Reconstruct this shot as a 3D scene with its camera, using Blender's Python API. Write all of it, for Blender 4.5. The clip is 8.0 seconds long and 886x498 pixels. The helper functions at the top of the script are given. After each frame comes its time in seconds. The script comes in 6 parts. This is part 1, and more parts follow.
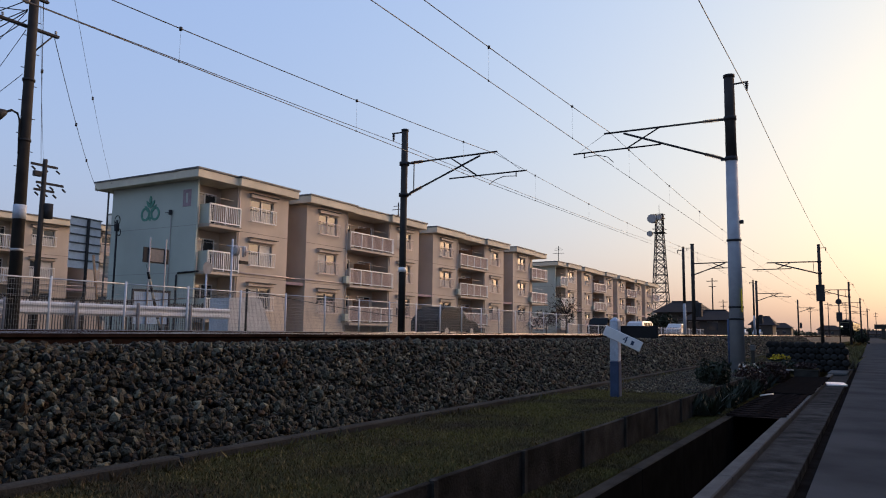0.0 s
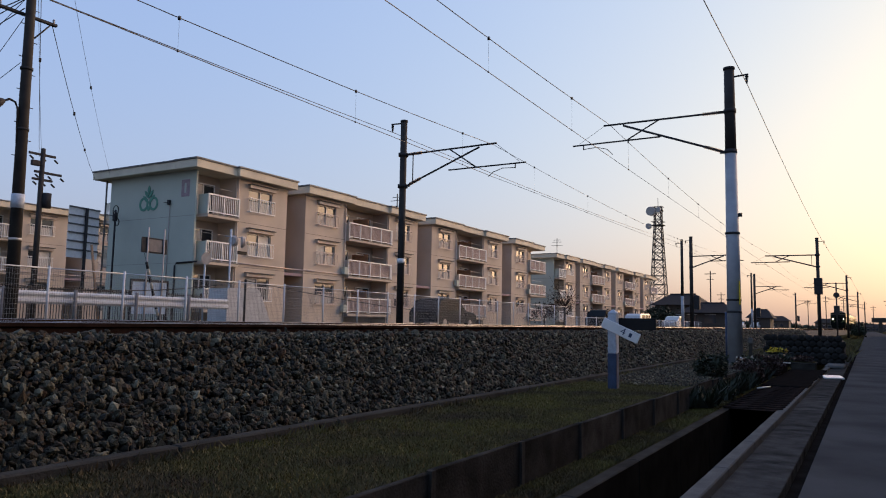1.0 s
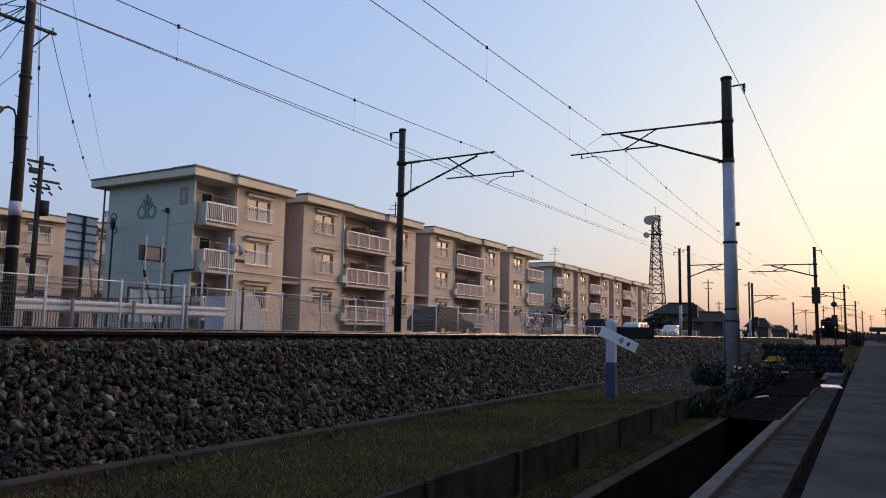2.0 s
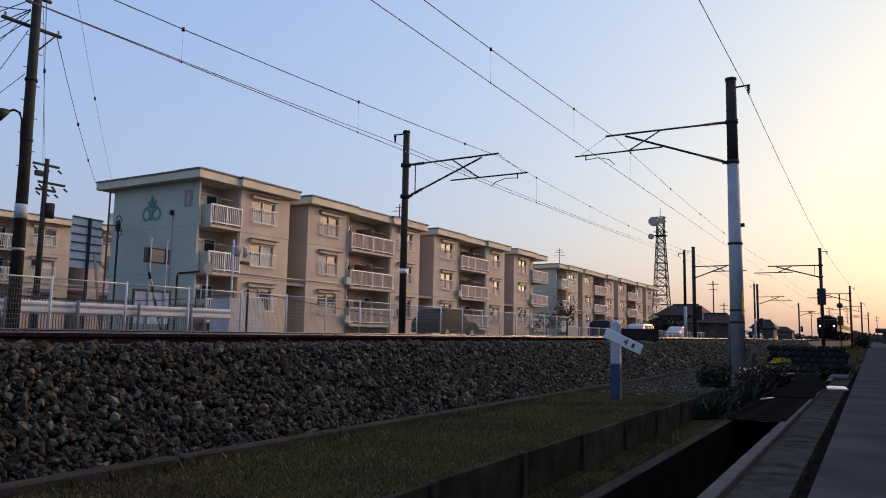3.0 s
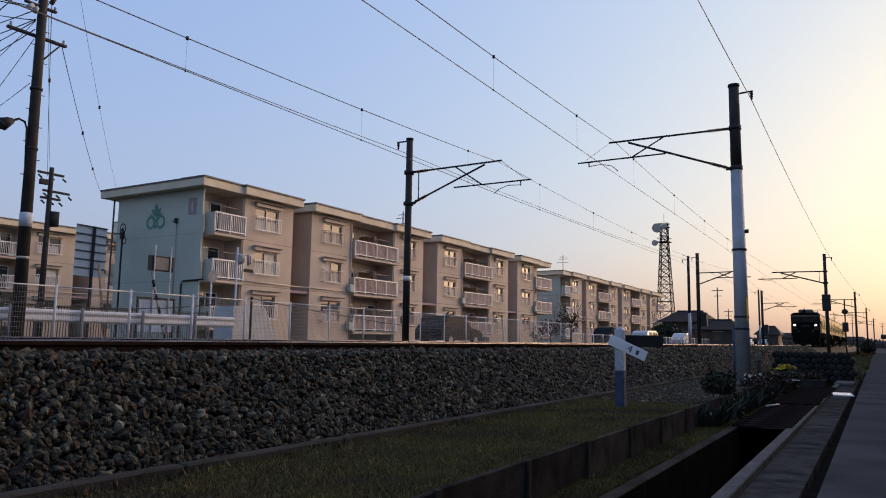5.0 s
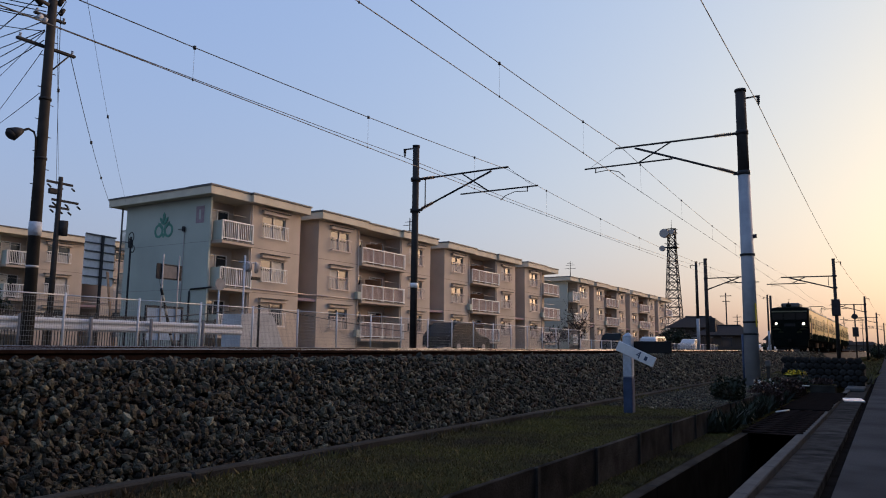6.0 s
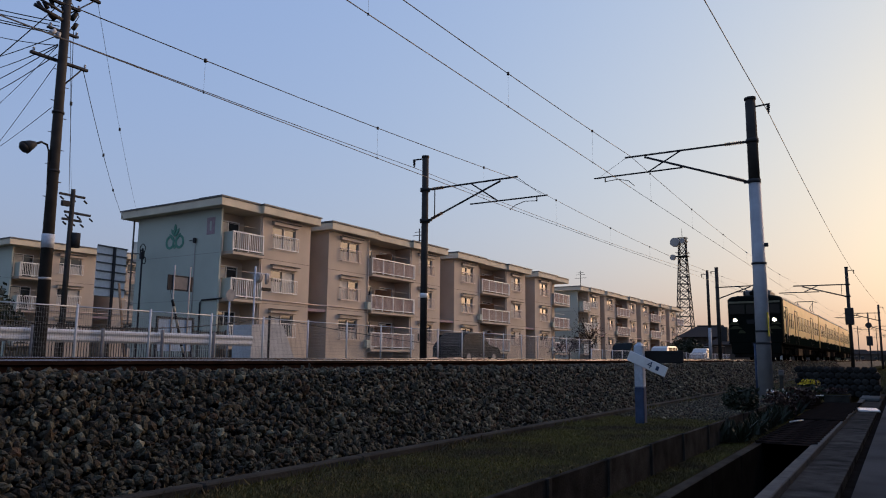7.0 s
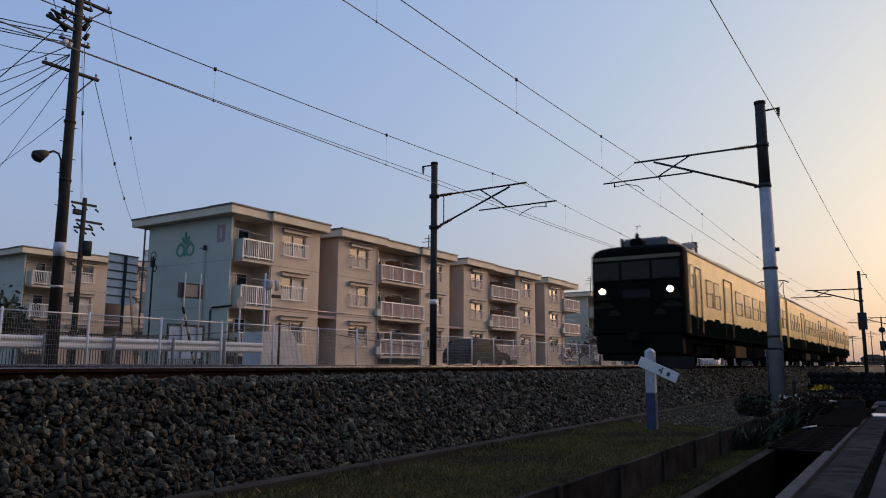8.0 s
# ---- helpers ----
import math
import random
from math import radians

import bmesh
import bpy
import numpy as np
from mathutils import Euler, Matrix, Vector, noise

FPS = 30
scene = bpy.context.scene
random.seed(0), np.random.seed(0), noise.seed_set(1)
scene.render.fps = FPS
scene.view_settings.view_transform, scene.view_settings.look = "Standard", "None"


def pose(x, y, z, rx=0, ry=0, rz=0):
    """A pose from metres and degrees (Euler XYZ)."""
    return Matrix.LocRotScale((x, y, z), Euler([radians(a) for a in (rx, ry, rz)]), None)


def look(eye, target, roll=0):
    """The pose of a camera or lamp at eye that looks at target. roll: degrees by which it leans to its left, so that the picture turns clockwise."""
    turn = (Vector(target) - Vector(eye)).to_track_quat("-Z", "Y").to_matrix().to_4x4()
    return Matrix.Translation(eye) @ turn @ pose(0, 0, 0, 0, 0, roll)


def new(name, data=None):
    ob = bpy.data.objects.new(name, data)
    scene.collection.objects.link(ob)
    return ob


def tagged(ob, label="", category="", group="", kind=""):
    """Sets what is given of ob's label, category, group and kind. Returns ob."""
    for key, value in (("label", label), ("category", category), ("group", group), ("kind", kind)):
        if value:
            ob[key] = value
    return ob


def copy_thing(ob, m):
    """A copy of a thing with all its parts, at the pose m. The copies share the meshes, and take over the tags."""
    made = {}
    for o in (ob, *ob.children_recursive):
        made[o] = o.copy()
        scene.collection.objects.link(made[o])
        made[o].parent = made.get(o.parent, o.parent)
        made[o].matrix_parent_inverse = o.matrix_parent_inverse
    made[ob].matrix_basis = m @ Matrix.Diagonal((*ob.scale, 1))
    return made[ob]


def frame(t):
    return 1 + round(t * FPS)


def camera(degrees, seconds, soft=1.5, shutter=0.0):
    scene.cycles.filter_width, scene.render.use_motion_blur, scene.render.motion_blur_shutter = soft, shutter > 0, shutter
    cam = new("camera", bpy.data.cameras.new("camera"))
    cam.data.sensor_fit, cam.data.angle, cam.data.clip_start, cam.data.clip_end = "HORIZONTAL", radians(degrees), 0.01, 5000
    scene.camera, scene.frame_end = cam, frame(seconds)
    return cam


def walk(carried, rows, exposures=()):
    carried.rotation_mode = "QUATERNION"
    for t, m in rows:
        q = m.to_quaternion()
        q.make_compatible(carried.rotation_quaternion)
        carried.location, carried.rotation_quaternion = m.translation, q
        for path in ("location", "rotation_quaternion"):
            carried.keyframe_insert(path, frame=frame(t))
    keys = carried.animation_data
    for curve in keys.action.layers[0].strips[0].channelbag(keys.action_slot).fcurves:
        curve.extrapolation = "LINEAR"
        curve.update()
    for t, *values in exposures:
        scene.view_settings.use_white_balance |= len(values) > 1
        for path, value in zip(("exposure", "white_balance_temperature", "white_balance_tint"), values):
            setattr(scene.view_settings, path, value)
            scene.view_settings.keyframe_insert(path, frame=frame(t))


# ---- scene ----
# World: X across the railway (the road side is +X), Y along the track, Z up; the road lies at z = 0.
cam = camera(62.97, 8.0, soft=1.05, shutter=0.3)
EYE = Vector((0.0, 0.0, 1.5))


def aim(yaw, pitch, roll):
    a, b = radians(yaw), radians(pitch)
    way = Vector((-math.sin(a) * math.cos(b), math.cos(a) * math.cos(b), math.sin(b)))
    return look(EYE, EYE + way * 10, roll)


PATH = [
    (0.0, 30.480, 6.423, 0.754), (0.5, 30.700, 6.028, 0.897), (1.0, 30.362, 5.750, 1.029), (1.5, 30.072, 6.195, 1.104),
    (3.0, 30.561, 6.553, 1.070), (3.5, 30.560, 6.607, 1.095), (4.0, 30.693, 6.675, 1.069), (4.5, 30.709, 6.911, 0.990),
    (6.0, 31.412, 7.638, 0.675), (6.5, 31.805, 8.100, 0.567), (7.0, 32.198, 8.429, 0.511), (7.5, 32.575, 8.621, 0.441),
    (8.0, 32.946, 8.921, 0.328),
]
walk(cam, [(t, aim(y, p, r)) for t, y, p, r in PATH], exposures=[(0.0, 2.04, 6500, 12), (4.5, 2.02, 6500, 12), (6.5, 1.80, 6400, 12), (8.0, 1.74, 6450, 12)])

# Dusk sky after sunset, a wide warm glow low over the horizon on the road side.
SUN_AZ = 24.0
world = bpy.data.worlds.new("dusk_sky")
scene.world = world
world.use_nodes = True
wn = world.node_tree.nodes
sky = wn.new("ShaderNodeTexSky")
sky.sky_type = "NISHITA"
sky.sun_disc = False
sky.sun_elevation = radians(5.0)
sky.sun_rotation = radians(SUN_AZ)
sky.altitude = 0.0
sky.air_density, sky.dust_density, sky.ozone_density = 1.0, 4.0, 1.9
split, join = wn.new("ShaderNodeSeparateColor"), wn.new("ShaderNodeCombineColor")
world.node_tree.links.new(sky.outputs[0], split.inputs[0])


def channel(out, gain, powers):
    """One channel of the hazy sky: high thin cloud evens out the glow and turns its yellow to peach."""
    last = None
    for k, p in enumerate(powers):
        node = wn.new("ShaderNodeMath")
        node.operation = "POWER"
        node.inputs[1].default_value = p
        world.node_tree.links.new(split.outputs[k], node.inputs[0])
        mul = wn.new("ShaderNodeMath")
        mul.operation, mul.inputs[1].default_value = "MULTIPLY", gain
        world.node_tree.links.new(node.outputs[0], mul.inputs[0])
        if last:
            world.node_tree.links.new(last.outputs[0], mul.inputs[1])
        last = mul
    world.node_tree.links.new(last.outputs[0], join.inputs[out])


channel(0, 0.851, (0.811, -0.555, 0.190))
channel(1, 0.961, (0.530, -0.574, 0.425))
channel(2, 1.208, (0.257, -0.728, 0.657))
world.node_tree.links.new(join.outputs[0], wn["Background"].inputs[0])
wn["Background"].inputs[1].default_value = 0.15
sun_data = bpy.data.lights.new("low_sun", "SUN")
sun_data.energy, sun_data.angle, sun_data.color = 1.15, radians(62), (1.0, 0.64, 0.40)
sun = new("low_sun", sun_data)
sa, se = radians(SUN_AZ), radians(8)
sun.matrix_world = look((0, 0, 50), Vector((0, 0, 50)) - Vector((math.sin(sa) * math.cos(se), math.cos(sa) * math.cos(se), math.sin(se))))


# ---- materials ----
def mat(name, col, rough=0.8, metal=0.0, var=0.25, scale=6.0, bump=0.2, fine=60.0, col2=None, rnd=0.0, island=0.0, spec=0.4):
    """A painted, mineral or metal surface: two scales of uneven tone, fine relief, and a spread from piece to piece."""
    m = bpy.data.materials.new(name)
    m.use_nodes = True
    n, l = m.node_tree.nodes, m.node_tree.links
    b = n["Principled BSDF"]
    b.inputs["Roughness"].default_value, b.inputs["Metallic"].default_value = rough, metal
    b.inputs["Specular IOR Level"].default_value = spec
    tc = n.new("ShaderNodeTexCoord")
    big, small = n.new("ShaderNodeTexNoise"), n.new("ShaderNodeTexNoise")
    for t, s, d in ((big, scale, 5), (small, fine, 3)):
        t.inputs["Scale"].default_value, t.inputs["Detail"].default_value = s, d
        l.new(tc.outputs["Object"], t.inputs["Vector"])
    mix = n.new("ShaderNodeMix")
    mix.data_type = "RGBA"
    c2 = col2 or tuple(c * (1 - var) for c in col)
    mix.inputs["A"].default_value, mix.inputs["B"].default_value = (*col, 1), (*c2, 1)
    ramp = n.new("ShaderNodeMapRange")
    ramp.inputs["From Min"].default_value, ramp.inputs["From Max"].default_value = 0.35, 0.68
    l.new(big.outputs["Fac"], ramp.inputs["Value"])
    l.new(ramp.outputs[0], mix.inputs["Factor"])
    hsv = n.new("ShaderNodeHueSaturation")
    l.new(mix.outputs["Result"], hsv.inputs["Color"])
    val = n.new("ShaderNodeMath")
    val.operation = "MULTIPLY_ADD"
    val.inputs[1].default_value, val.inputs[2].default_value = var, 1 - var / 2
    l.new(small.outputs["Fac"], val.inputs[0])
    last = val
    for amount, node, out in ((rnd, "ShaderNodeObjectInfo", "Random"), (island, "ShaderNodeNewGeometry", "Random Per Island")):
        if amount:
            src, ma = n.new(node), n.new("ShaderNodeMath")
            ma.operation = "MULTIPLY_ADD"
            ma.inputs[1].default_value, ma.inputs[2].default_value = amount, 1 - amount / 2
            l.new(src.outputs[out], ma.inputs[0])
            mul = n.new("ShaderNodeMath")
            mul.operation = "MULTIPLY"
            l.new(last.outputs[0], mul.inputs[0]), l.new(ma.outputs[0], mul.inputs[1])
            last = mul
    l.new(last.outputs[0], hsv.inputs["Value"])
    l.new(hsv.outputs[0], b.inputs["Base Color"])
    if bump:
        bp = n.new("ShaderNodeBump")
        bp.inputs["Strength"].default_value, bp.inputs["Distance"].default_value = bump, 0.02
        l.new(small.outputs["Fac"], bp.inputs["Height"])
        l.new(bp.outputs[0], b.inputs["Normal"])
    return m


def glass(name, col=(0.03, 0.035, 0.04), rough=0.04):
    """Window glass seen from the bright side: a dark, sharply reflecting sheet."""
    m = bpy.data.materials.new(name)
    m.use_nodes = True
    b = m.node_tree.nodes["Principled BSDF"]
    b.inputs["Base Color"].default_value = (*col, 1)
    b.inputs["Roughness"].default_value = rough
    b.inputs["Specular IOR Level"].default_value = 0.6
    return m


def lamp_mat(name, col, power):
    m = bpy.data.materials.new(name)
    m.use_nodes = True
    b = m.node_tree.nodes["Principled BSDF"]
    b.inputs["Base Color"].default_value = (*col, 1)
    b.inputs["Emission Color"].default_value = (*col, 1)
    b.inputs["Emission Strength"].default_value = power
    return m


M_PLASTER = mat("plaster_beige", (0.50, 0.42, 0.34), 0.9, var=0.16, scale=0.5, bump=0.25, fine=25)
M_GABLE = mat("plaster_grey_green", (0.42, 0.45, 0.385), 0.9, var=0.12, scale=0.4, bump=0.25, fine=25)
M_CREAM = mat("roof_fascia_cream", (0.62, 0.55, 0.42), 0.8, var=0.2, scale=0.8)
M_DARKTRIM = mat("flashing_dark", (0.10, 0.10, 0.10), 0.6)
M_WHITE = mat("white_paint", (0.75, 0.74, 0.72), 0.55, var=0.12, bump=0.05)
M_RAILPAINT = mat("railing_pink_white", (0.58, 0.48, 0.43), 0.6, var=0.15, bump=0.05)
M_ALU = mat("window_aluminium", (0.40, 0.38, 0.36), 0.5, 0.3, var=0.1, bump=0.03)
M_GLASS = glass("window_glass")
M_CABGLASS = glass("tinted_glass", (0.006, 0.007, 0.008), 0.08)
M_CABGLASS.node_tree.nodes["Principled BSDF"].inputs["Specular IOR Level"].default_value = 0.03
M_CURTAIN = mat("curtain_cloth", (0.62, 0.58, 0.52), 0.95, var=0.2, scale=3)
M_FROST = mat("frosted_glass", (0.42, 0.40, 0.37), 0.5, var=0.1, bump=0.05)
M_DOOR = mat("partition_brown", (0.30, 0.16, 0.09), 0.7)
M_HOOD = mat("shutter_hood_beige", (0.52, 0.44, 0.37), 0.7, var=0.2, scale=2)
M_JOINT = mat("joint_dark", (0.20, 0.17, 0.15), 0.9)
M_JOINT_G = mat("joint_grey", (0.31, 0.32, 0.29), 0.9)
M_INFILL = mat("infill_rose", (0.30, 0.20, 0.17), 0.7, var=0.2, scale=2)
M_AWN = mat("awning_grey", (0.40, 0.36, 0.33), 0.6)
M_GREEN = mat("emblem_green", (0.10, 0.27, 0.20), 0.8)
M_ROSE = mat("panel_rose", (0.33, 0.24, 0.26), 0.85)
M_CONC = mat("concrete", (0.13, 0.127, 0.12), 0.9, var=0.35, scale=2.5, bump=0.4, fine=45, spec=0.0)
M_CONC_D = mat("concrete_weathered", (0.066, 0.062, 0.054), 0.92, var=0.45, scale=2.0, bump=0.5, fine=40, rnd=0.25, spec=0.0)
# damp concrete, its near-black colour holding the shade inside drain and gutter
M_SHADED_WET = mat("damp_shaded_concrete", (0.016, 0.015, 0.014), 0.9, var=0.4, scale=3, spec=0.0)
M_ASPH = mat("asphalt", (0.085, 0.084, 0.082), 0.95, var=0.35, scale=0.7, bump=0.5, fine=130, spec=0.0)
M_SOIL = mat("soil_grass", (0.050, 0.047, 0.016), 0.95, var=0.5, scale=1.3, bump=0.5, fine=30, col2=(0.035, 0.027, 0.018), spec=0.0)
M_SLAB = mat("lane_slab", (0.068, 0.066, 0.062), 0.95, var=0.6, scale=2.5, bump=0.5, fine=40, rnd=0.3, spec=0.0)
M_PANEL = mat("wall_panel", (0.058, 0.054, 0.048), 0.95, var=0.55, scale=3, bump=0.5, fine=40, rnd=0.4, spec=0.0)
M_GRASS = mat("grass_blades", (0.125, 0.110, 0.026), 0.85, var=0.5, scale=1.1, bump=0, col2=(0.060, 0.042, 0.024), island=0.7)
M_STONE = mat("ballast_stone", (0.094, 0.089, 0.074), 0.85, var=0.35, scale=14, bump=0.6, fine=70)


def stone_tones(m):
    """Each stone its own tone: mostly dark grey, some rust brown, a few pale."""
    n, l = m.node_tree.nodes, m.node_tree.links
    geo, ramp, mix = n.new("ShaderNodeNewGeometry"), n.new("ShaderNodeValToRGB"), n.new("ShaderNodeMix")
    ramp.color_ramp.interpolation = "CONSTANT"
    stops = ((0.0, (0.036, 0.034, 0.026)), (0.22, (0.073, 0.068, 0.049)), (0.45, (0.110, 0.104, 0.076)), (0.58, (0.090, 0.062, 0.036)),
             (0.72, (0.145, 0.138, 0.103)), (0.86, (0.220, 0.210, 0.159)), (0.94, (0.115, 0.066, 0.037)), (0.965, (0.380, 0.370, 0.292)))
    for k, (p, c) in enumerate(stops):
        e = ramp.color_ramp.elements[k] if k < 2 else ramp.color_ramp.elements.new(p)
        e.position, e.color = p, (*c, 1)
    l.new(geo.outputs["Random Per Island"], ramp.inputs[0])
    mix.data_type, mix.blend_type = "RGBA", "MULTIPLY"
    mix.inputs["Factor"].default_value = 1.0
    b = n["Principled BSDF"]
    old = b.inputs["Base Color"].links[0].from_socket
    scale = n.new("ShaderNodeVectorMath")
    scale.operation = "SCALE"
    scale.inputs["Scale"].default_value = 6.3
    l.new(old, scale.inputs[0])
    l.new(scale.outputs[0], mix.inputs["A"]), l.new(ramp.outputs[0], mix.inputs["B"])
    l.new(mix.outputs["Result"], b.inputs["Base Color"])


stone_tones(M_STONE)
M_BED = mat("ballast_bed", (0.025, 0.023, 0.021), 0.95, var=0.6, scale=16, bump=1.0, fine=22)
M_RAIL = mat("rail_rust", (0.034, 0.020, 0.015), 0.9, 0.0, var=0.5, scale=5, spec=0.0)
M_RAILTOP = mat("rail_polished", (0.36, 0.34, 0.33), 0.3, 1.0, var=0.1, bump=0.02)
M_POLE_D = mat("pole_dark", (0.038, 0.035, 0.033), 0.8, var=0.4, scale=3, spec=0.2)
M_POLE_G = mat("pole_galvanised", (0.33, 0.345, 0.37), 0.6, 0.2, var=0.2, scale=3)
M_STEEL_D = mat("steel_dark", (0.03, 0.03, 0.032), 0.7, 0.0, var=0.3, spec=0.2)
M_INSUL = mat("insulator_porcelain", (0.10, 0.06, 0.045), 0.4)
M_WIRE = mat("wire_dark", (0.06, 0.055, 0.05), 0.6, 0.5, bump=0)
M_WIRE_F = mat("wire_fine", (0.09, 0.085, 0.085), 0.6, 0.5, bump=0)
M_FENCE = mat("fence_white", (0.52, 0.54, 0.56), 0.5, var=0.15, bump=0)
M_MESHWIRE = mat("mesh_galvanised", (0.22, 0.23, 0.24), 0.6, var=0.2, bump=0)
M_BLUEWHITE = mat("post_white", (0.50, 0.54, 0.60), 0.7, var=0.35, scale=7)
M_BLUE = mat("post_blue", (0.045, 0.07, 0.13), 0.75, var=0.4, scale=6)
M_BLACK = mat("black_paint", (0.015, 0.015, 0.016), 0.6, spec=0.15)
M_CAR_D = mat("car_dark_paint", (0.010, 0.013, 0.015), 0.6, 0.0, var=0.1, bump=0, spec=0.06)
M_CAR_W = mat("car_white_paint", (0.42, 0.42, 0.42), 0.3, var=0.08, bump=0, spec=0.6)
M_TYRE = mat("tyre", (0.02, 0.02, 0.02), 0.9)
M_TILE = mat("roof_tile_dark", (0.022, 0.022, 0.025), 0.85, var=0.3, scale=4, rnd=0.2, spec=0.1)
M_WOODWALL = mat("house_wall", (0.07, 0.055, 0.045), 0.85, var=0.3)
M_BARK = mat("bark", (0.06, 0.045, 0.035), 0.95, var=0.4, scale=8)
M_LEAF = mat("leaf_dark", (0.018, 0.026, 0.010), 0.7, var=0.5, scale=2, bump=0, island=0.8)
M_LEAFRED = mat("leaf_reddish", (0.045, 0.02, 0.014), 0.7, var=0.5, scale=2, bump=0, island=0.8)
M_YELLOW = mat("petal_yellow", (0.75, 0.55, 0.03), 0.6, var=0.2, bump=0, island=0.3)
M_PETALW = mat("petal_white", (0.75, 0.73, 0.68), 0.6, var=0.1, bump=0, island=0.2)


# ---- mesh helpers ----
def obj(name, bm, material, parent=None, label=""):
    me = bpy.data.meshes.new(name)
    bm.normal_update()
    bm.to_mesh(me)
    bm.free()
    for m in material if isinstance(material, (list, tuple)) else [material]:
        me.materials.append(m)
    ob = new(name, me)
    if parent:
        ob.parent = parent
    if label:
        ob["label"] = label
    return ob


def part(name, bm, material, parent, label=""):
    return obj(name, bm, material, parent, label)


def thing(name, label, category, group="", at=None, kind=""):
    e = new(name)
    e.empty_display_size = 0.2
    tagged(e, label, category, group, kind)
    if at is not None:
        e.matrix_basis = at
    return e


def again(name, ob, parent, m):
    """Another object on the mesh of ob."""
    o = new(name, ob.data)
    o.parent = parent
    o.matrix_basis = m
    return o


def box(bm, x0, x1, y0, y1, z0, z1, bev=0.0, mi=0):
    vs = [bm.verts.new((x, y, z)) for x in (x0, x1) for y in (y0, y1) for z in (z0, z1)]
    fs = [bm.faces.new([vs[i] for i in f]) for f in ((0, 1, 3, 2), (4, 6, 7, 5), (0, 4, 5, 1), (2, 3, 7, 6), (0, 2, 6, 4), (1, 5, 7, 3))]
    for f in fs:
        f.material_index = mi
    if bev:
        es = list({e for f in fs for e in f.edges})
        r = bmesh.ops.bevel(bm, geom=es, offset=bev, segments=1, affect="EDGES")
        for f in r["faces"]:
            f.material_index = mi
    return bm


def B(*a, **k):
    return box(bmesh.new(), *a, **k)


def tube(bm, pts, r, seg=8, r1=None, cap=True, mi=0):
    """A round bar through the points; r1: the radius at its end."""
    pts = [Vector(p) for p in pts]
    rings = []
    n = len(pts)
    for i, p in enumerate(pts):
        d = (pts[min(i + 1, n - 1)] - pts[max(i - 1, 0)]).normalized()
        a = d.orthogonal().normalized()
        if abs(d.z) < 0.99:
            a = d.cross(Vector((0, 0, 1))).normalized()
        b = d.cross(a)
        rr = r if r1 is None else r + (r1 - r) * i / (n - 1)
        rings.append([bm.verts.new(p + rr * (math.cos(2 * math.pi * k / seg) * a + math.sin(2 * math.pi * k / seg) * b)) for k in range(seg)])
    for q, w in zip(rings, rings[1:]):
        for k in range(seg):
            f = bm.faces.new((q[k], q[(k + 1) % seg], w[(k + 1) % seg], w[k]))
            f.smooth, f.material_index = seg > 4, mi
    if cap:
        bm.faces.new(rings[0][::-1]).material_index = mi
        bm.faces.new(rings[-1]).material_index = mi
    return bm


def T(pts, r, seg=8, r1=None):
    return tube(bmesh.new(), pts, r, seg, r1)


def extrude_y(bm, prof, y0, y1, closed=True, mi=0):
    a = [bm.verts.new((x, y0, z)) for x, z in prof]
    b = [bm.verts.new((x, y1, z)) for x, z in prof]
    n = len(prof)
    for i in range(n if closed else n - 1):
        j = (i + 1) % n
        bm.faces.new((a[i], a[j], b[j], b[i])).material_index = mi
    if closed:
        bm.faces.new(a[::-1]).material_index = mi
        bm.faces.new(b).material_index = mi
    return bm


# ---- the large structure ----
RAIL_Z, TRACK_N, TRACK_F = 1.43, -6.90, -10.75
GRASS_Z, STRIP_Z, LAND_Z = 0.42, 0.06, 1.10
FOOT_X, WALL_X = -4.84, -2.72
DRAIN_L, DRAIN_R = -2.18, -1.42



def bend(y):
    """How far the railway has swung towards the lane at y: a very wide curve past the near mast."""
    return 0.00006 * max(0.0, min(y, 260.0) - 21.0) ** 2


LENGTHS = [-40, 0, 21, 35, 50, 65, 80, 100, 120, 140, 160, 180, 200, 220, 240, 260, 600]
bm = bmesh.new()
prof = [(-2500, LAND_Z), (-200, LAND_Z), (-15.2, LAND_Z), (-14.6, 0.95), (-5.6, 0.95), (FOOT_X - 0.1, 0.30), (FOOT_X, GRASS_Z), (WALL_X - 0.06, GRASS_Z),
        (WALL_X - 0.05, STRIP_Z), (DRAIN_L - 0.14, STRIP_Z - 0.03), (DRAIN_L - 0.13, -0.75), (DRAIN_R + 0.13, -0.75),
        (DRAIN_R + 0.14, -0.04), (-0.745, -0.04), (-0.74, -0.30), (-0.585, -0.30), (-0.58, -0.04), (60, -0.04), (2500, -0.04)]
for y0, y1 in ((-60, 0), (0, 20), (20, 60), (60, 200), (200, 3000)):
    extrude_y(bm, prof, y0, y1, closed=False)
bmesh.ops.remove_doubles(bm, verts=bm.verts, dist=0.001)
bmesh.ops.recalc_face_normals(bm, faces=bm.faces)
tagged(obj("ground", bm, M_SOIL), "dark soil and sparse turf beside the railway", "ground", kind="structure")

road = obj("road", B(-0.585, 4.8, -60, 900, -0.2, 0.0), M_ASPH)
tagged(road, "dark grey worn asphalt lane beside the drain", "road", kind="structure")
# unseen wall for supposed houses across the lane, added to shade the ballast
side_wall = obj("shade_wall_east", B(5.4, 5.7, -60, 48, -0.03, 7.5), M_CONC)
tagged(side_wall, "plain grey unseen wall added to shade the lane and ballast", "wall", kind="structure")

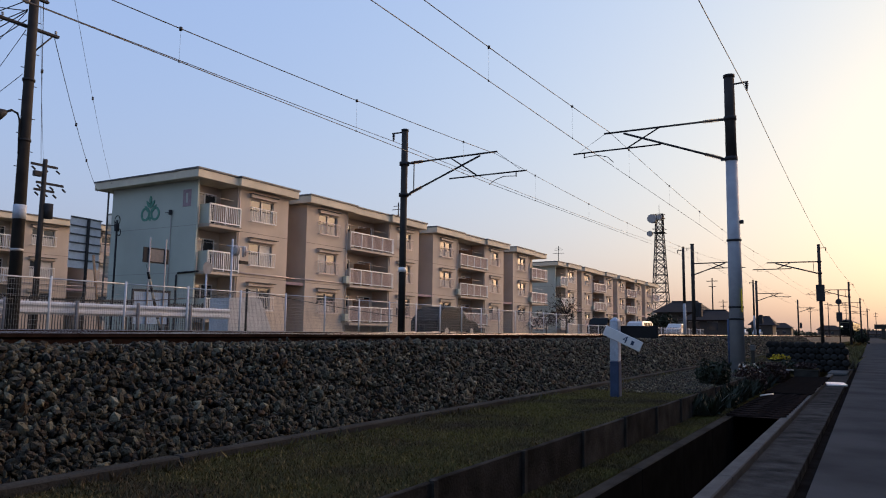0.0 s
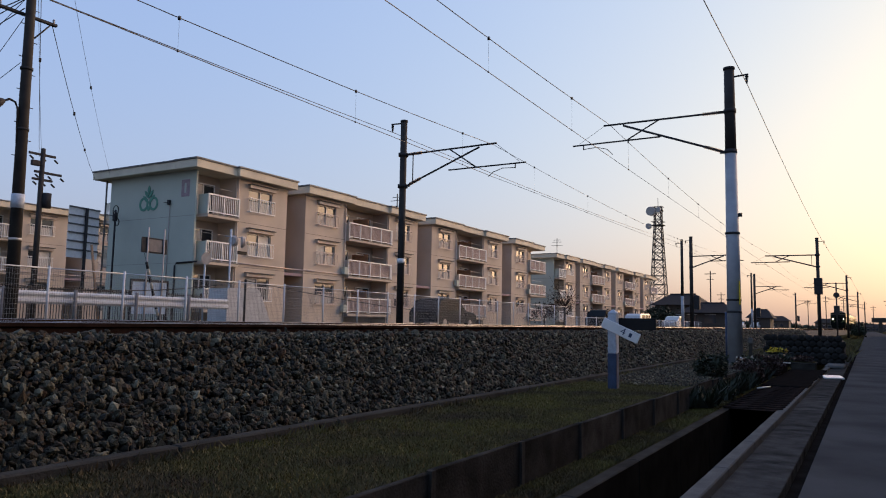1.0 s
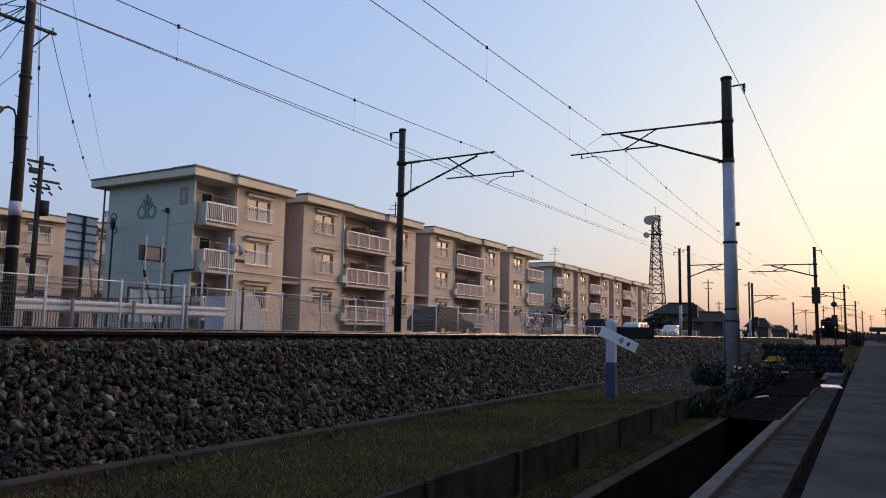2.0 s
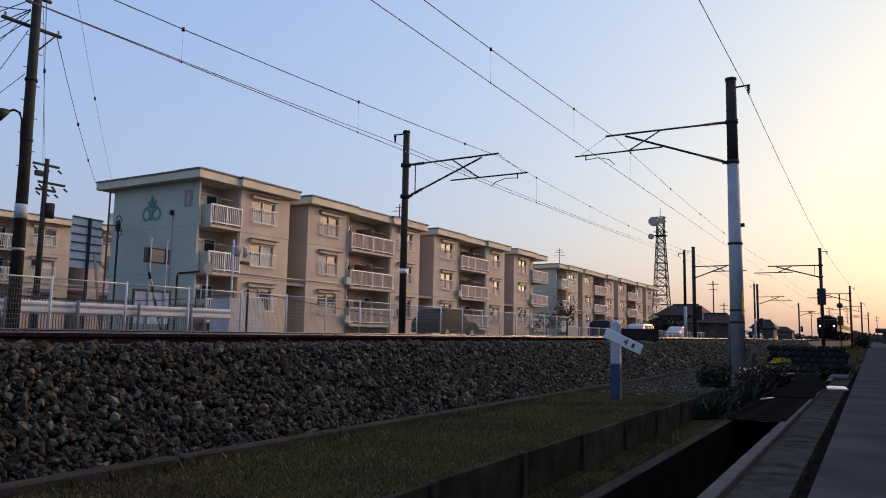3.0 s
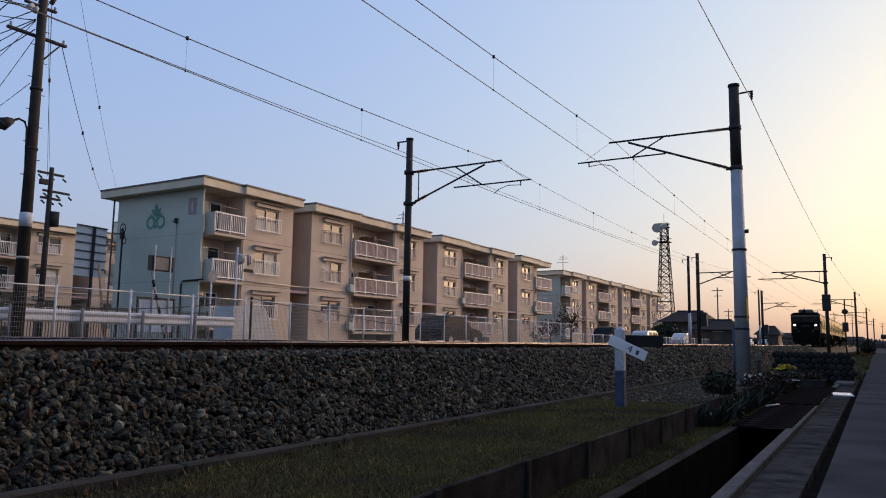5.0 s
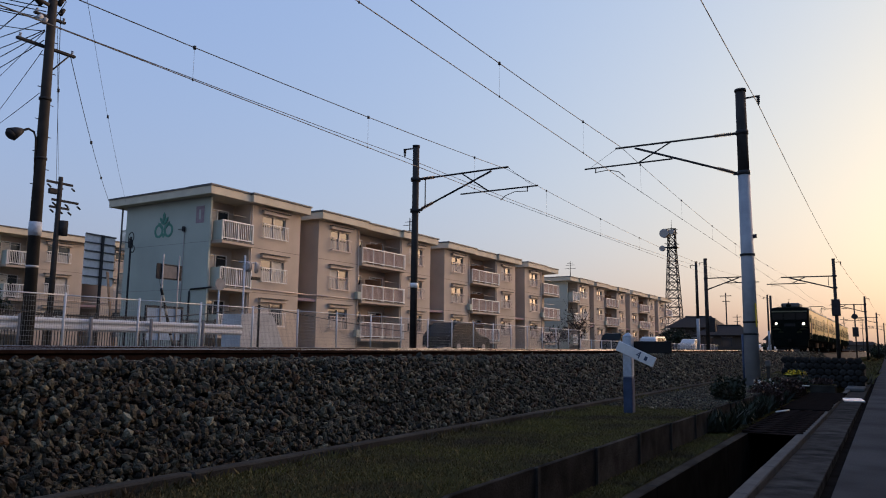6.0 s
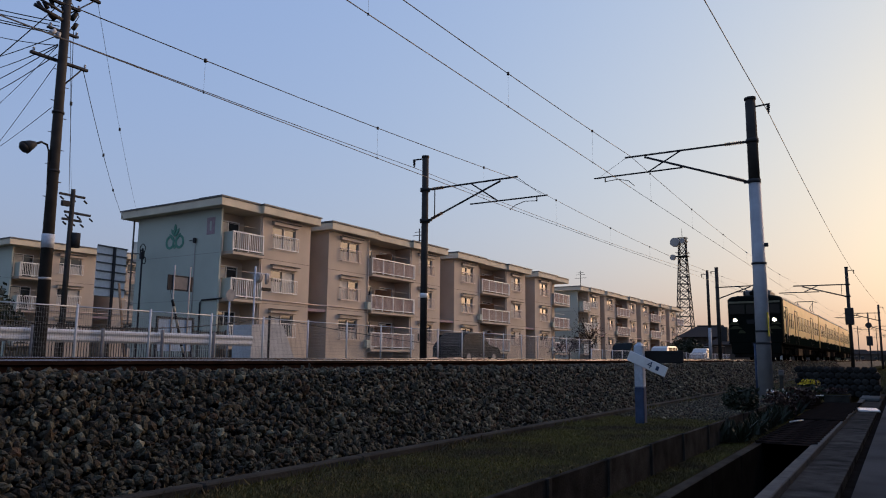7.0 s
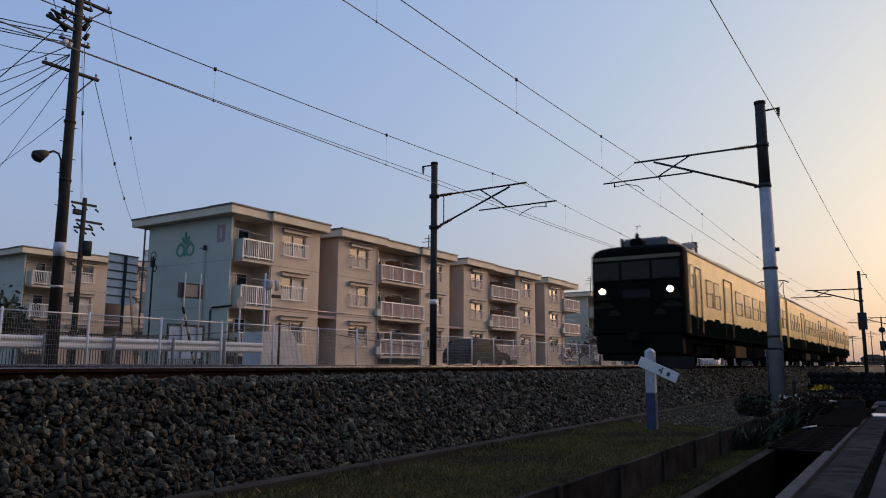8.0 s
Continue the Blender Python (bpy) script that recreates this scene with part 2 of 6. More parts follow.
# lower unseen stretch, added so the train's lower side reflects something dark
side_wall2 = obj("shade_wall_east_far", B(5.4, 5.7, 48.02, 185, -0.03, 6.7), M_CONC)
tagged(side_wall2, "plain grey unseen wall further on, added to darken the train's lower side", "wall", kind="structure")
# unseen wall added behind the camera to cut skylight on lane and drain
back_wall = obj("shade_wall_south", B(-2.2, 5.4, -7.3, -7.0, -0.03, 6.5), M_CONC)
tagged(back_wall, "plain grey unseen wall behind, added to shade the lane and drain", "wall", kind="structure")


def run(name, label, category, mesh, n, step, at, material, y0=0.0, swing=0.0):
    """A row of alike pieces along Y under one part of the setting."""
    top = thing(name, label, category, kind="structure")
    first = part(at, mesh, material, top)
    first.location = (0, y0, 0)
    for i in range(1, n):
        again(at, first, top, pose(swing * bend(y0 + i * step), y0 + i * step, 0, 0, 0, random.uniform(-0.12, 0.12)))
    return top


def inner_shade(bm, side):
    """Plain tops and outer faces; the inner faces get damp concrete with shade painted in."""
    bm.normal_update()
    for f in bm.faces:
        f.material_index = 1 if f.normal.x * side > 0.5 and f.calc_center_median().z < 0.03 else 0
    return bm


run("kerb", "low mossy concrete kerb at the foot of the ballast", "kerb",
    B(FOOT_X, FOOT_X + 0.13, 0.006, 1.994, 0.2, GRASS_Z + 0.07, bev=0.015), 60, 2.0, "kerb_stone", M_CONC_D, -8, 1.0)
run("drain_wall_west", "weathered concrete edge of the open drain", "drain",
    inner_shade(B(DRAIN_L - 0.14, DRAIN_L, 0.006, 1.994, -0.8, 0.05, bev=0.012), 1), 22, 2.0, "edge_block", [M_CONC_D, M_SHADED_WET], -6)
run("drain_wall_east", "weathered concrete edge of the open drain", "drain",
    inner_shade(B(DRAIN_R, DRAIN_R + 0.15, 0.006, 1.994, -0.8, 0.07, bev=0.012), -1), 32, 2.0, "edge_block", [M_CONC, M_SHADED_WET], -6)
run("gutter_slab", "stained concrete slabs between drain and lane", "pavement",
    B(DRAIN_R + 0.16, -0.74, 0.004, 2.996, -0.2, -0.004, bev=0.008), 22, 3.0, "slab", M_SLAB, -9)
# the groove's shade is put into this dark filling
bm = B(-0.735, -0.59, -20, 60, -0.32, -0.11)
tagged(obj("gutter", bm, M_SHADED_WET), "dark narrow gutter groove along the lane", "gutter", kind="structure")
# low retaining wall of concrete panels between short steel posts
wall = thing("retaining_wall", "low dark concrete panel wall with rusty posts", "wall", kind="structure")
panel = part("panel", B(WALL_X - 0.05, WALL_X, 0.02, 1.54, -0.05, GRASS_Z + 0.02, bev=0.008), M_PANEL, wall)
post = part("post", B(WALL_X - 0.02, WALL_X + 0.025, -0.03, 0.03, -0.1, GRASS_Z + 0.025), M_PANEL, wall)
panel.location = post.location = (0, -4.83, 0)
for i in range(1, 17):
    again("panel", panel, wall, pose(0, -4.83 + 1.56 * i, random.uniform(-0.012, 0.012)))
    again("post", post, wall, pose(0, -4.83 + 1.56 * i, 0))


# ---- apartment blocks ----
def window_unit(h, wa, wb, o0, o1, pale):
    """A sliding window with its shutter hood and the low railing before it."""
    w = part("window", B(-0.16, -0.14, wa, wb, o0, o1), M_GLASS, h, "dark glass reflecting the sky")
    bm = bmesh.new()
    mid = (wa + wb) / 2
    for q0, q1 in ((wa, wa + 0.06), (wb - 0.06, wb), (mid - 0.04, mid + 0.04)):
        box(bm, -0.15, -0.06, q0, q1, o0, o1)
    box(bm, -0.15, -0.05, wa, wb, o0, o0 + 0.06), box(bm, -0.15, -0.05, wa, wb, o1 - 0.06, o1)
    part("frame", bm, M_ALU, w)
    lit = random.random()
    if lit < 0.75:
        part("lower_pane", B(-0.139, -0.134, wa + 0.06, wb - 0.06, o0 + 0.07, o0 + 0.66), M_FROST, w, "pale frosted lower pane")
    if lit > 0.35:
        c0 = wa + 0.06 if random.random() < 0.5 else mid + 0.04
        part("curtain", B(-0.139, -0.132, c0, c0 + 0.92, o0 + 0.67, o1 - 0.07), M_CURTAIN, w)
    hood = part("shutter_hood", B(0.003, 0.24, wa - 0.12, wb + 0.12, o1 + 0.05, o1 + 0.27, bev=0.015), M_HOOD, h, "beige shutter hood")
    part("hood_eave", B(0.003, 0.40, wa - 0.16, wb + 0.16, o1 + 0.275, o1 + 0.315), M_DARKTRIM, hood)
    wr = new("window_railing")
    wr.parent = h
    paint = M_WHITE if pale else M_RAILPAINT
    for zz in (o0 - 0.08, o0 + 0.78):
        bm = B(0.20, 0.245, wa - 0.08, wb + 0.08, zz, zz + 0.05)
        for q in (wa - 0.08, wb + 0.04):
            box(bm, 0.003, 0.2, q, q + 0.04, zz, zz + 0.045)
        part("rail", bm, paint, wr)
    bar = part("bar", B(0.212, 0.234, 0, 0.024, o0 - 0.03, o0 + 0.78), paint, wr)
    bar.location = (0, wa - 0.07, 0)
    for i in range(1, 15):
        again("bar", bar, wr, pose(0, wa - 0.07 + (wb - wa + 0.12) * i / 14, 0))


def balcony(h, a, b, z, BK, end):
    """A balcony bay of one storey: slab, sliding doors, board between flats, railing; end: the small one at the gable."""
    lo, hi = (a + 0.28, b + 0.08) if end else (a + 0.02, b + 0.38)
    slab = part("balcony_slab", B(BK + 0.01, 0.36, lo, hi, z - 0.32, z - 0.10, bev=0.02), M_PLASTER, h)
    part("slab_edge", B(0.361, 0.375, lo + 0.02, hi - 0.02, z - 0.16, z - 0.11), M_DARKTRIM, slab)
    doors = [(a + 0.55, a + 2.25)] if b - a < 4.6 else [(a + 0.45, a + 2.15), (b - 2.15, b - 0.45)]
    for d0, d1 in doors:
        g = part("balcony_door", B(BK + 0.01, BK + 0.04, d0, d1, z - 0.05, z + 1.95), M_GLASS, h, "dark sliding glass door")
        bm = bmesh.new()
        for q in (d0 - 0.05, (d0 + d1) / 2 - 0.03, d1 - 0.01):
            box(bm, BK + 0.03, BK + 0.09, q, q + 0.06, z - 0.05, z + 2.0)
        box(bm, BK + 0.03, BK + 0.09, d0 - 0.05, d1 + 0.05, z + 1.95, z + 2.02)
        part("frame", bm, M_WHITE, g)
        if random.random() < 0.7:
            part("curtain", B(BK + 0.042, BK + 0.05, d0 + 0.08, (d0 + d1) / 2 - 0.05, z, z + 1.9), M_CURTAIN, g)
    if len(doors) == 2:
        part("partition", B(BK + 0.1, 0.12, (a + b) / 2 - 0.02, (a + b) / 2 + 0.02, z - 0.1, z + 1.72), M_DOOR, h, "brown balcony partition board")
    part("laundry_pole", T([(-0.25, lo + 0.2, z + 1.62), (-0.25, hi - 0.2, z + 1.62)], 0.016, 6), M_ALU, h)
    r = new("balcony_railing")
    r.parent = h
    y0, y1 = lo + 0.04, hi - 0.04
    part("top_rail", B(0.24, 0.33, y0, y1, z + 1.03, z + 1.11), M_WHITE, r)
    part("bottom_rail", B(0.26, 0.31, y0, y1, z + 0.0, z + 0.06), M_WHITE, r)
    if not end:
        part("infill", B(0.246, 0.252, y0 + 0.05, y1 - 0.05, z + 0.1, z + 0.96), M_INFILL, r, "dull rose infill sheet")
    n = max(2, round((y1 - y0) / 0.155))
    every = 8 if end else 9
    big = part("post", B(0.25, 0.32, 0, 0.06, z - 0.10, z + 1.04), M_WHITE, r)
    big.location = (0, y0, 0)
    bar = part("bar", B(0.27, 0.30, 0, 0.030, z + 0.05, z + 1.03), M_WHITE if end else M_RAILPAINT, r)
    bar.location = (0, y0 + (y1 - y0 - 0.03) / n, 0)
    for i in range(2, n + 1):
        q = y0 + (y1 - y0 - 0.06) * i / n
        again("post" if i % every == 0 or i == n else "bar", big if i % every == 0 or i == n else bar, r, pose(0, q, 0))
    for q in (y0 - 0.03, y1 + 0.03):
        part("side_panel", B(-0.5, 0.30, q - 0.025, q + 0.025, z - 0.1, z + 1.07), M_GABLE if end else M_PLASTER, r)


def apartment(at, label):
    """Three storeys on a stair plan: balcony bays B and window bays W in mirrored pairs, open stairwells between."""
    h = thing("apartment_building", label, "building", "apartment blocks", at)
    Z0, ZB, ST, TOP = -0.95, 0.40, 2.82, 8.55
    # local: x towards the track (facade plane at 0), y along the row, z from the plinth
    units = [[("B", 0.0, 2.75), ("W", 2.75, 7.35)]]
    for y in (9.25, 26.35):
        units.append([("W", y, y + 4.6), ("B", y + 4.6, y + 10.05), ("W", y + 10.05, y + 14.7)])
    units.append([("W", 43.45, 47.95), ("B", 47.95, 52.25)])
    DEPTH, BK, DEEP = 8.3, -1.5, -4.4
    last = units[-1][-1][2]
    for unit in units:
        part("wall", B(DEEP, BK, unit[0][1] + 0.02, unit[-1][2] - 0.02, Z0, TOP), M_PLASTER, h)
    part("wall", B(-DEPTH, DEEP - 0.003, 0.02, last - 0.02, Z0, TOP), M_PLASTER, h)
    part("gable_wall", B(-DEPTH, -0.3, -0.12, 0.0, Z0, TOP), M_GABLE, h, "grey-green plastered gable wall")
    for s in (1, 2):
        part("joint", B(-DEPTH + 0.02, -0.32, -0.124, -0.1205, ZB + s * ST - 0.25, ZB + s * ST - 0.22), M_JOINT_G, h)
    for unit in units:
        for kind, a, b in unit:
            if kind == "W":
                mirrored = unit[0][0] == "W" and a > unit[0][1]
                wa = a + 1.3 if unit[0][0] == "W" else a + 1.1
                wb = wa + 2.08
                for s in range(3):
                    z = ZB + s * ST
                    z0, z1 = (Z0 if s == 0 else z - 0.25), (z + ST - 0.25 if s < 2 else TOP)
                    o0, o1 = z + 0.55, z + 1.95
                    for q in ((a, wa, z0, z1), (wb, b, z0, z1), (wa, wb, z0, o0), (wa, wb, o1, z1)):
                        part("wall", B(BK, 0, *q), M_PLASTER, h)
                    window_unit(h, wa, wb, o0, o1, a < 5)
                    if s:
                        part("joint", B(0.0005, 0.004, a + 0.01, b - 0.01, z - 0.265, z - 0.235), M_JOINT, h)
                edge = a + 0.12 if mirrored or unit[0][0] == "B" else b - 0.12
                part("downpipe", T([(0.07, edge, Z0), (0.07, edge, TOP)], 0.045, 6), M_HOOD, h)
            else:
                for s in range(3):
                    balcony(h, a, b, ZB + s * ST, BK, a == 0)
                    if a > 0 and s < 2:
                        q = a - 0.28
                        part("cooler_box", B(0.05, 0.38, q - 0.2, q + 0.2, ZB + s * ST - 0.05, ZB + s * ST + 0.5, bev=0.02), M_GABLE, h, "pale grey heater box on the wall")
            # roof slab with a cream fascia, deeper over the window bays
            x1 = 0.62 if kind == "W" else 0.38
            ya, yb = (a - 0.35, b + 0.35) if kind == "W" else (a - (0.75 if a == 0 else 0.0), b)
            dz = 0.006 if kind == "W" else 0.0
            part("roof_fascia", B(BK, x1, ya, yb, TOP - 0.02 - dz, TOP + 0.46 + dz, bev=0.02), M_CREAM, h, "cream roof fascia")
            part("roof_edge", B(BK - 0.1, x1 + 0.06, ya - 0.05, yb + 0.05, TOP + 0.47 + dz, TOP + 0.57 + dz), M_DARKTRIM, h)
    part("roof", B(-DEPTH - 1.05, BK, -0.75, last + 0.4, TOP - 0.01, TOP + 0.45), M_CREAM, h)
    part("roof_sheet", B(-DEPTH - 1.11, BK + 0.2, -0.81, last + 0.45, TOP + 0.455, TOP + 0.54), M_DARKTRIM, h)
    # rear balconies that show past the gable
    for s in range(3):
        z = ZB + s * ST
        part("rear_slab", B(-DEPTH - 0.95, -DEPTH - 0.003, 0.1, 3.2, z - 0.3, z - 0.1, bev=0.02), M_PLASTER, h)
        r = new("balcony_railing")
        r.parent = h
        part("top_rail", B(-DEPTH - 0.93, -DEPTH - 0.01, 0.12, 0.18, z + 1.0, z + 1.07), M_GABLE, r)
        bar = part("bar", B(-0.015, 0.015, 0.135, 0.165, z - 0.1, z + 1.0), M_GABLE, r)
        bar.location = (-DEPTH - 0.88, 0, 0)
        for i in range(1, 9):
            again("bar", bar, r, pose(-DEPTH - 0.88 + 0.10 * i, 0, 0))
    part("rear_post", B(-DEPTH - 0.72, -DEPTH - 0.64, -0.02, 0.06, Z0, TOP), M_DARKTRIM, h, "dark steel post")
    # stairwells: deep recess, entrance under a low canopy
    for u, v in zip(units, units[1:]):
        b0, a1 = u[-1][2], v[0][1]
        part("canopy", B(DEEP, -0.1, b0 + 0.003, a1 - 0.003, 2.72, 2.92, bev=0.02), M_ROSE, h, "rose-painted entrance canopy")
        for s in range(1, 3):
            part("landing", B(DEEP, DEEP + 1.2, b0 + 0.003, a1 - 0.003, s * ST + 1.4, s * ST + 2.3), M_PLASTER, h)
        # no real opening: a black sheet paints the shade inside the doorway
        part("entrance", B(DEEP + 0.003, DEEP + 0.04, b0 + 0.3, a1 - 0.3, Z0, 1.9), M_BLACK, h, "black sheet standing in for the shaded entrance opening")
    part("conduit", T([(0.06, 2.8, 3.18), (0.06, 7.3, 3.18), (-0.08, 7.4, 3.18), (-0.08, 9.2, 3.18), (0.06, 9.3, 3.18), (0.06, 13.8, 3.18)], 0.04, 6), M_RAILPAINT, h, "thin wall conduit")
    return h


# the row that faces the track
BLOCK_X, BLOCK_Y, BLOCK_Z = -33.75, 29.2, 1.72
first_block = apartment(pose(BLOCK_X, BLOCK_Y, BLOCK_Z), "three-storey beige apartment block with white balcony railings")
copy_thing(first_block, pose(BLOCK_X - 1.7, BLOCK_Y + 61.2, BLOCK_Z))
copy_thing(first_block, pose(-63.0, 32.1, BLOCK_Z + 0.25))

# painted emblem and number panel on the gable (plain shapes)
GY = BLOCK_Y - 0.125
emblem = thing("gable_emblem", "dark green painted leaf-and-ring emblem on the gable", "emblem", at=pose(-38.25, GY + 0.003, 8.45))
for sx in (-0.46, 0.46):
    bm = bmesh.new()
    loops = [[bm.verts.new((sx + rx * math.cos(a), y, rz * math.sin(a))) for a in np.linspace(0, 2 * math.pi, 25)[:-1]]
             for rx, rz, y in ((0.42, 0.44, 0.0), (0.42, 0.44, -0.03), (0.27, 0.29, -0.03), (0.27, 0.29, 0.0))]
    for la, lb in zip(loops, loops[1:]):
        for k in range(24):
            bm.faces.new((la[k], la[(k + 1) % 24], lb[(k + 1) % 24], lb[k]))
    bmesh.ops.recalc_face_normals(bm, faces=bm.faces)
    part("ring", bm, M_GREEN, emblem)
for deep, (x0, z0, x1, z1) in enumerate(((0, -0.45, 0, -0.15), (0, 0.05, -0.55, 0.55), (0, 0.05, 0.55, 0.55), (0, 0.35, -0.38, 0.85), (0, 0.35, 0.38, 0.85), (0, 0.62, 0, 1.15))):
    d, p0 = Vector((x1 - x0, 0, z1 - z0)), Vector((x0, 0, z0))
    n = Vector((-d.z, 0, d.x)).normalized() * 0.11
    shape = [p0 + q for q in (Vector(), d * 0.35 + n, d * 0.75 + n * 0.8, d, d * 0.75 - n * 0.8, d * 0.35 - n)]
    bm = bmesh.new()
    back, front = [bm.verts.new(p) for p in shape], [bm.verts.new(p + Vector((0, -0.034 - 0.005 * deep, 0))) for p in shape]
    bm.faces.new(front)
    for k in range(6):
        bm.faces.new((back[k], back[(k + 1) % 6], front[(k + 1) % 6], front[k]))
    bmesh.ops.recalc_face_normals(bm, faces=bm.faces)
    part("leaf", bm, M_GREEN, emblem)
number = thing("number_panel", "faded rose rounded panel painted on the gable", "panel", at=pose(-34.95, GY, 9.2))
part("panel", B(-0.36, 0.36, -0.02, 0.0, -0.52, 0.52, bev=0.008), M_ROSE, number)
part("bar", B(-0.08, 0.08, -0.03, -0.021, -0.3, 0.3), M_GABLE, number)
vent = thing("gable_pipe", "thin grey conduit down the gable wall", "pipe", at=pose(-36.25, GY - 0.05, 0))
part("pipe", T([(0, 0, 2.2), (0, 0, 8.35)], 0.026, 6), M_AWN, vent)
part("lamp_box", B(-0.09, 0.09, -0.14, 0.02, 8.25, 8.55, bev=0.02), M_STEEL_D, vent)
part("bracket", T([(-0.55, 0, 8.42), (0, 0, 8.42)], 0.02, 6), M_STEEL_D, vent)
rack = thing("gable_pipe", "dark drain pipe bent along the gable corner", "pipe", at=pose(-34.6, GY - 0.06, 0))
part("pipe", T([(-0.9, 0, 1.3), (-0.9, 0, 4.55), (-0.75, 0, 4.7), (1.0, 0, 4.75)], 0.05, 8), M_STEEL_D, rack)


# ---- railway ----
def along_track(bm, prof, closed):
    """A profile drawn along the track as it swings."""
    rings = [[bm.verts.new((x + bend(y), y, z)) for x, z in prof] for y in LENGTHS]
    n = len(prof)
    for a, b in zip(rings, rings[1:]):
        for i in range(n if closed else n - 1):
            bm.faces.new((a[i], a[(i + 1) % n], b[(i + 1) % n], b[i]))
    if closed:
        bm.faces.new(rings[0][::-1]), bm.faces.new(rings[-1])


def rail_profile(x):
    z = RAIL_Z
    half = [(0.0255, 0), (0.0325, -0.006), (0.0325, -0.035), (0.009, -0.05), (0.009, -0.13), (0.0635, -0.145), (0.0635, -0.153)]
    return [(x + a, z + b) for a, b in half] + [(x - a, z + b) for a, b in reversed(half)]


for tx in (TRACK_N, TRACK_F):
    for sx in (-0.5335, 0.5335):
        rail = thing("rail", "rusty steel rail with a polished running top", "rail", "rails")
        bm = bmesh.new()
        along_track(bm, rail_profile(tx + sx), True)
        part("rail_web", bm, M_RAIL, rail, "rusty rail web and foot")
        bm = bmesh.new()
        along_track(bm, [(tx + sx + a, RAIL_Z + b) for a, b in ((0.024, 0.0005), (0.022, 0.003), (-0.022, 0.003), (-0.024, 0.0005))], True)
        part("running_surface", bm, M_RAILTOP, rail, "polished running surface")

BED = [(-14.4, 0.95), (-13.6, 1.27), (-6.05, 1.27), (-5.82, 1.21), (FOOT_X - 0.08, GRASS_Z - 0.03), (FOOT_X - 0.01, 0.0)]
bm = bmesh.new()
along_track(bm, BED, False)
bmesh.ops.recalc_face_normals(bm, faces=bm.faces)
bed = tagged(obj("ballast_bed", bm, M_BED), "dark crushed stone bed under the tracks", "ballast", kind="structure")
sleepers = thing("sleepers", "grey concrete sleepers half sunk in ballast", "sleeper", kind="structure")
first_sleeper = part("sleeper", B(-1.0, 1.0, -0.12, 0.12, 1.12, 1.285, bev=0.02), M_CONC, sleepers)
first_sleeper.location = (TRACK_N, -8, 0)
for i in range(1, 300):
    tx, k = (TRACK_N, i) if i < 160 else (TRACK_F, i - 160)
    again("sleeper", first_sleeper, sleepers, pose(tx + bend(-8 + 0.62 * k), -8 + 0.62 * k, 0))


def scatter(name, material, centres, sizes, flat, label, category, sink=0.0):
    """Crushed stones as one sheet of many rough lumps."""
    rng = np.random.default_rng(5)
    ico = bmesh.new()
    bmesh.ops.create_icosphere(ico, subdivisions=1, radius=1.0)
    base = np.array([v.co[:] for v in ico.verts])
    tri = np.array([[v.index for v in f.verts] for f in ico.faces])
    ico.free()
    n = len(centres)
    kinds = [base * (1 + rng.normal(0, 0.11, (len(base), 1))) + rng.normal(0, 0.08, base.shape) for _ in range(24)]
    ks = rng.integers(0, 24, n)
    a = rng.uniform(0, 2 * math.pi, (n, 3))
    s = sizes[:, None] * rng.uniform(0.55, 1.4, (n, 3)) * np.array([1, 1, flat])
    c, d = np.cos(a), np.sin(a)
    V = np.array(kinds)[ks] * s[:, None, :]
    for ax, (p, q) in enumerate(((1, 2), (0, 2), (0, 1))):
        u, w = V[:, :, p].copy(), V[:, :, q].copy()
        V[:, :, p] = u * c[:, None, ax] - w * d[:, None, ax]
        V[:, :, q] = u * d[:, None, ax] + w * c[:, None, ax]
    V += centres[:, None, :]
    F = tri[None] + (np.arange(n) * len(base))[:, None, None]
    me = bpy.data.meshes.new(name)
    me.from_pydata(V.reshape(-1, 3).tolist(), [], F.reshape(-1, 3).tolist())
    me.materials.append(material)
    return tagged(new(name, me), label, category, kind="stuff")


def on_bed(n, y0, y1, rng, u0=0.0):
    """Points on the shoulder and the slope of the ballast on the lane side."""
    pts = [Vector((-6.30, 0, 1.28)), Vector((-5.78, 0, 1.28)), Vector((FOOT_X - 0.05, 0, GRASS_Z + 0.02))]
    l0, l1 = (pts[1] - pts[0]).length, (pts[2] - pts[1]).length
    u = rng.uniform(u0, l0 + l1, n)
    x = np.where(u < l0, pts[0].x + u / l0 * (pts[1].x - pts[0].x), pts[1].x + (u - l0) / l1 * (pts[2].x - pts[1].x))
    z = np.where(u < l0, 1.28, 1.28 + (u - l0) / l1 * (pts[2].z - 1.28))
    y = rng.uniform(y0, y1, n)
    lump = 0.012 * np.sin(y * 1.9 + x * 3) + 0.012 * np.sin(y * 5.1 - x * 4)
    return np.stack([x + np.array([bend(v) for v in y]) + rng.normal(0, 0.012, n) + lump * 0.5 * (u > l0), y, z + rng.normal(0, 0.022, n) + lump * (u > l0)], 1)


rng = np.random.default_rng(11)
cs, ss = [], []
for y0, y1, dens, size in ((0.5, 9, 860, 0.030), (9, 18, 640, 0.033), (18, 34, 380, 0.042), (34, 80, 150, 0.054)):
    n = int(dens * 1.8 * (y1 - y0))
    cs.append(on_bed(n, y0, y1, rng))
    ss.append(np.clip(rng.lognormal(math.log(size), 0.28, n), 0.020, 1.9 * size))
scatter("ballast_stones", M_STONE, np.concatenate(cs), np.concatenate(ss), 0.75, "loose grey and brownish crushed ballast stones", "ballast")
# gravel on the terrace round the mast and past the sign post
n = 9000
gx, gy = rng.uniform(FOOT_X + 0.15, WALL_X - 0.08, n), 13.0 + rng.gamma(2.0, 4.0, n)
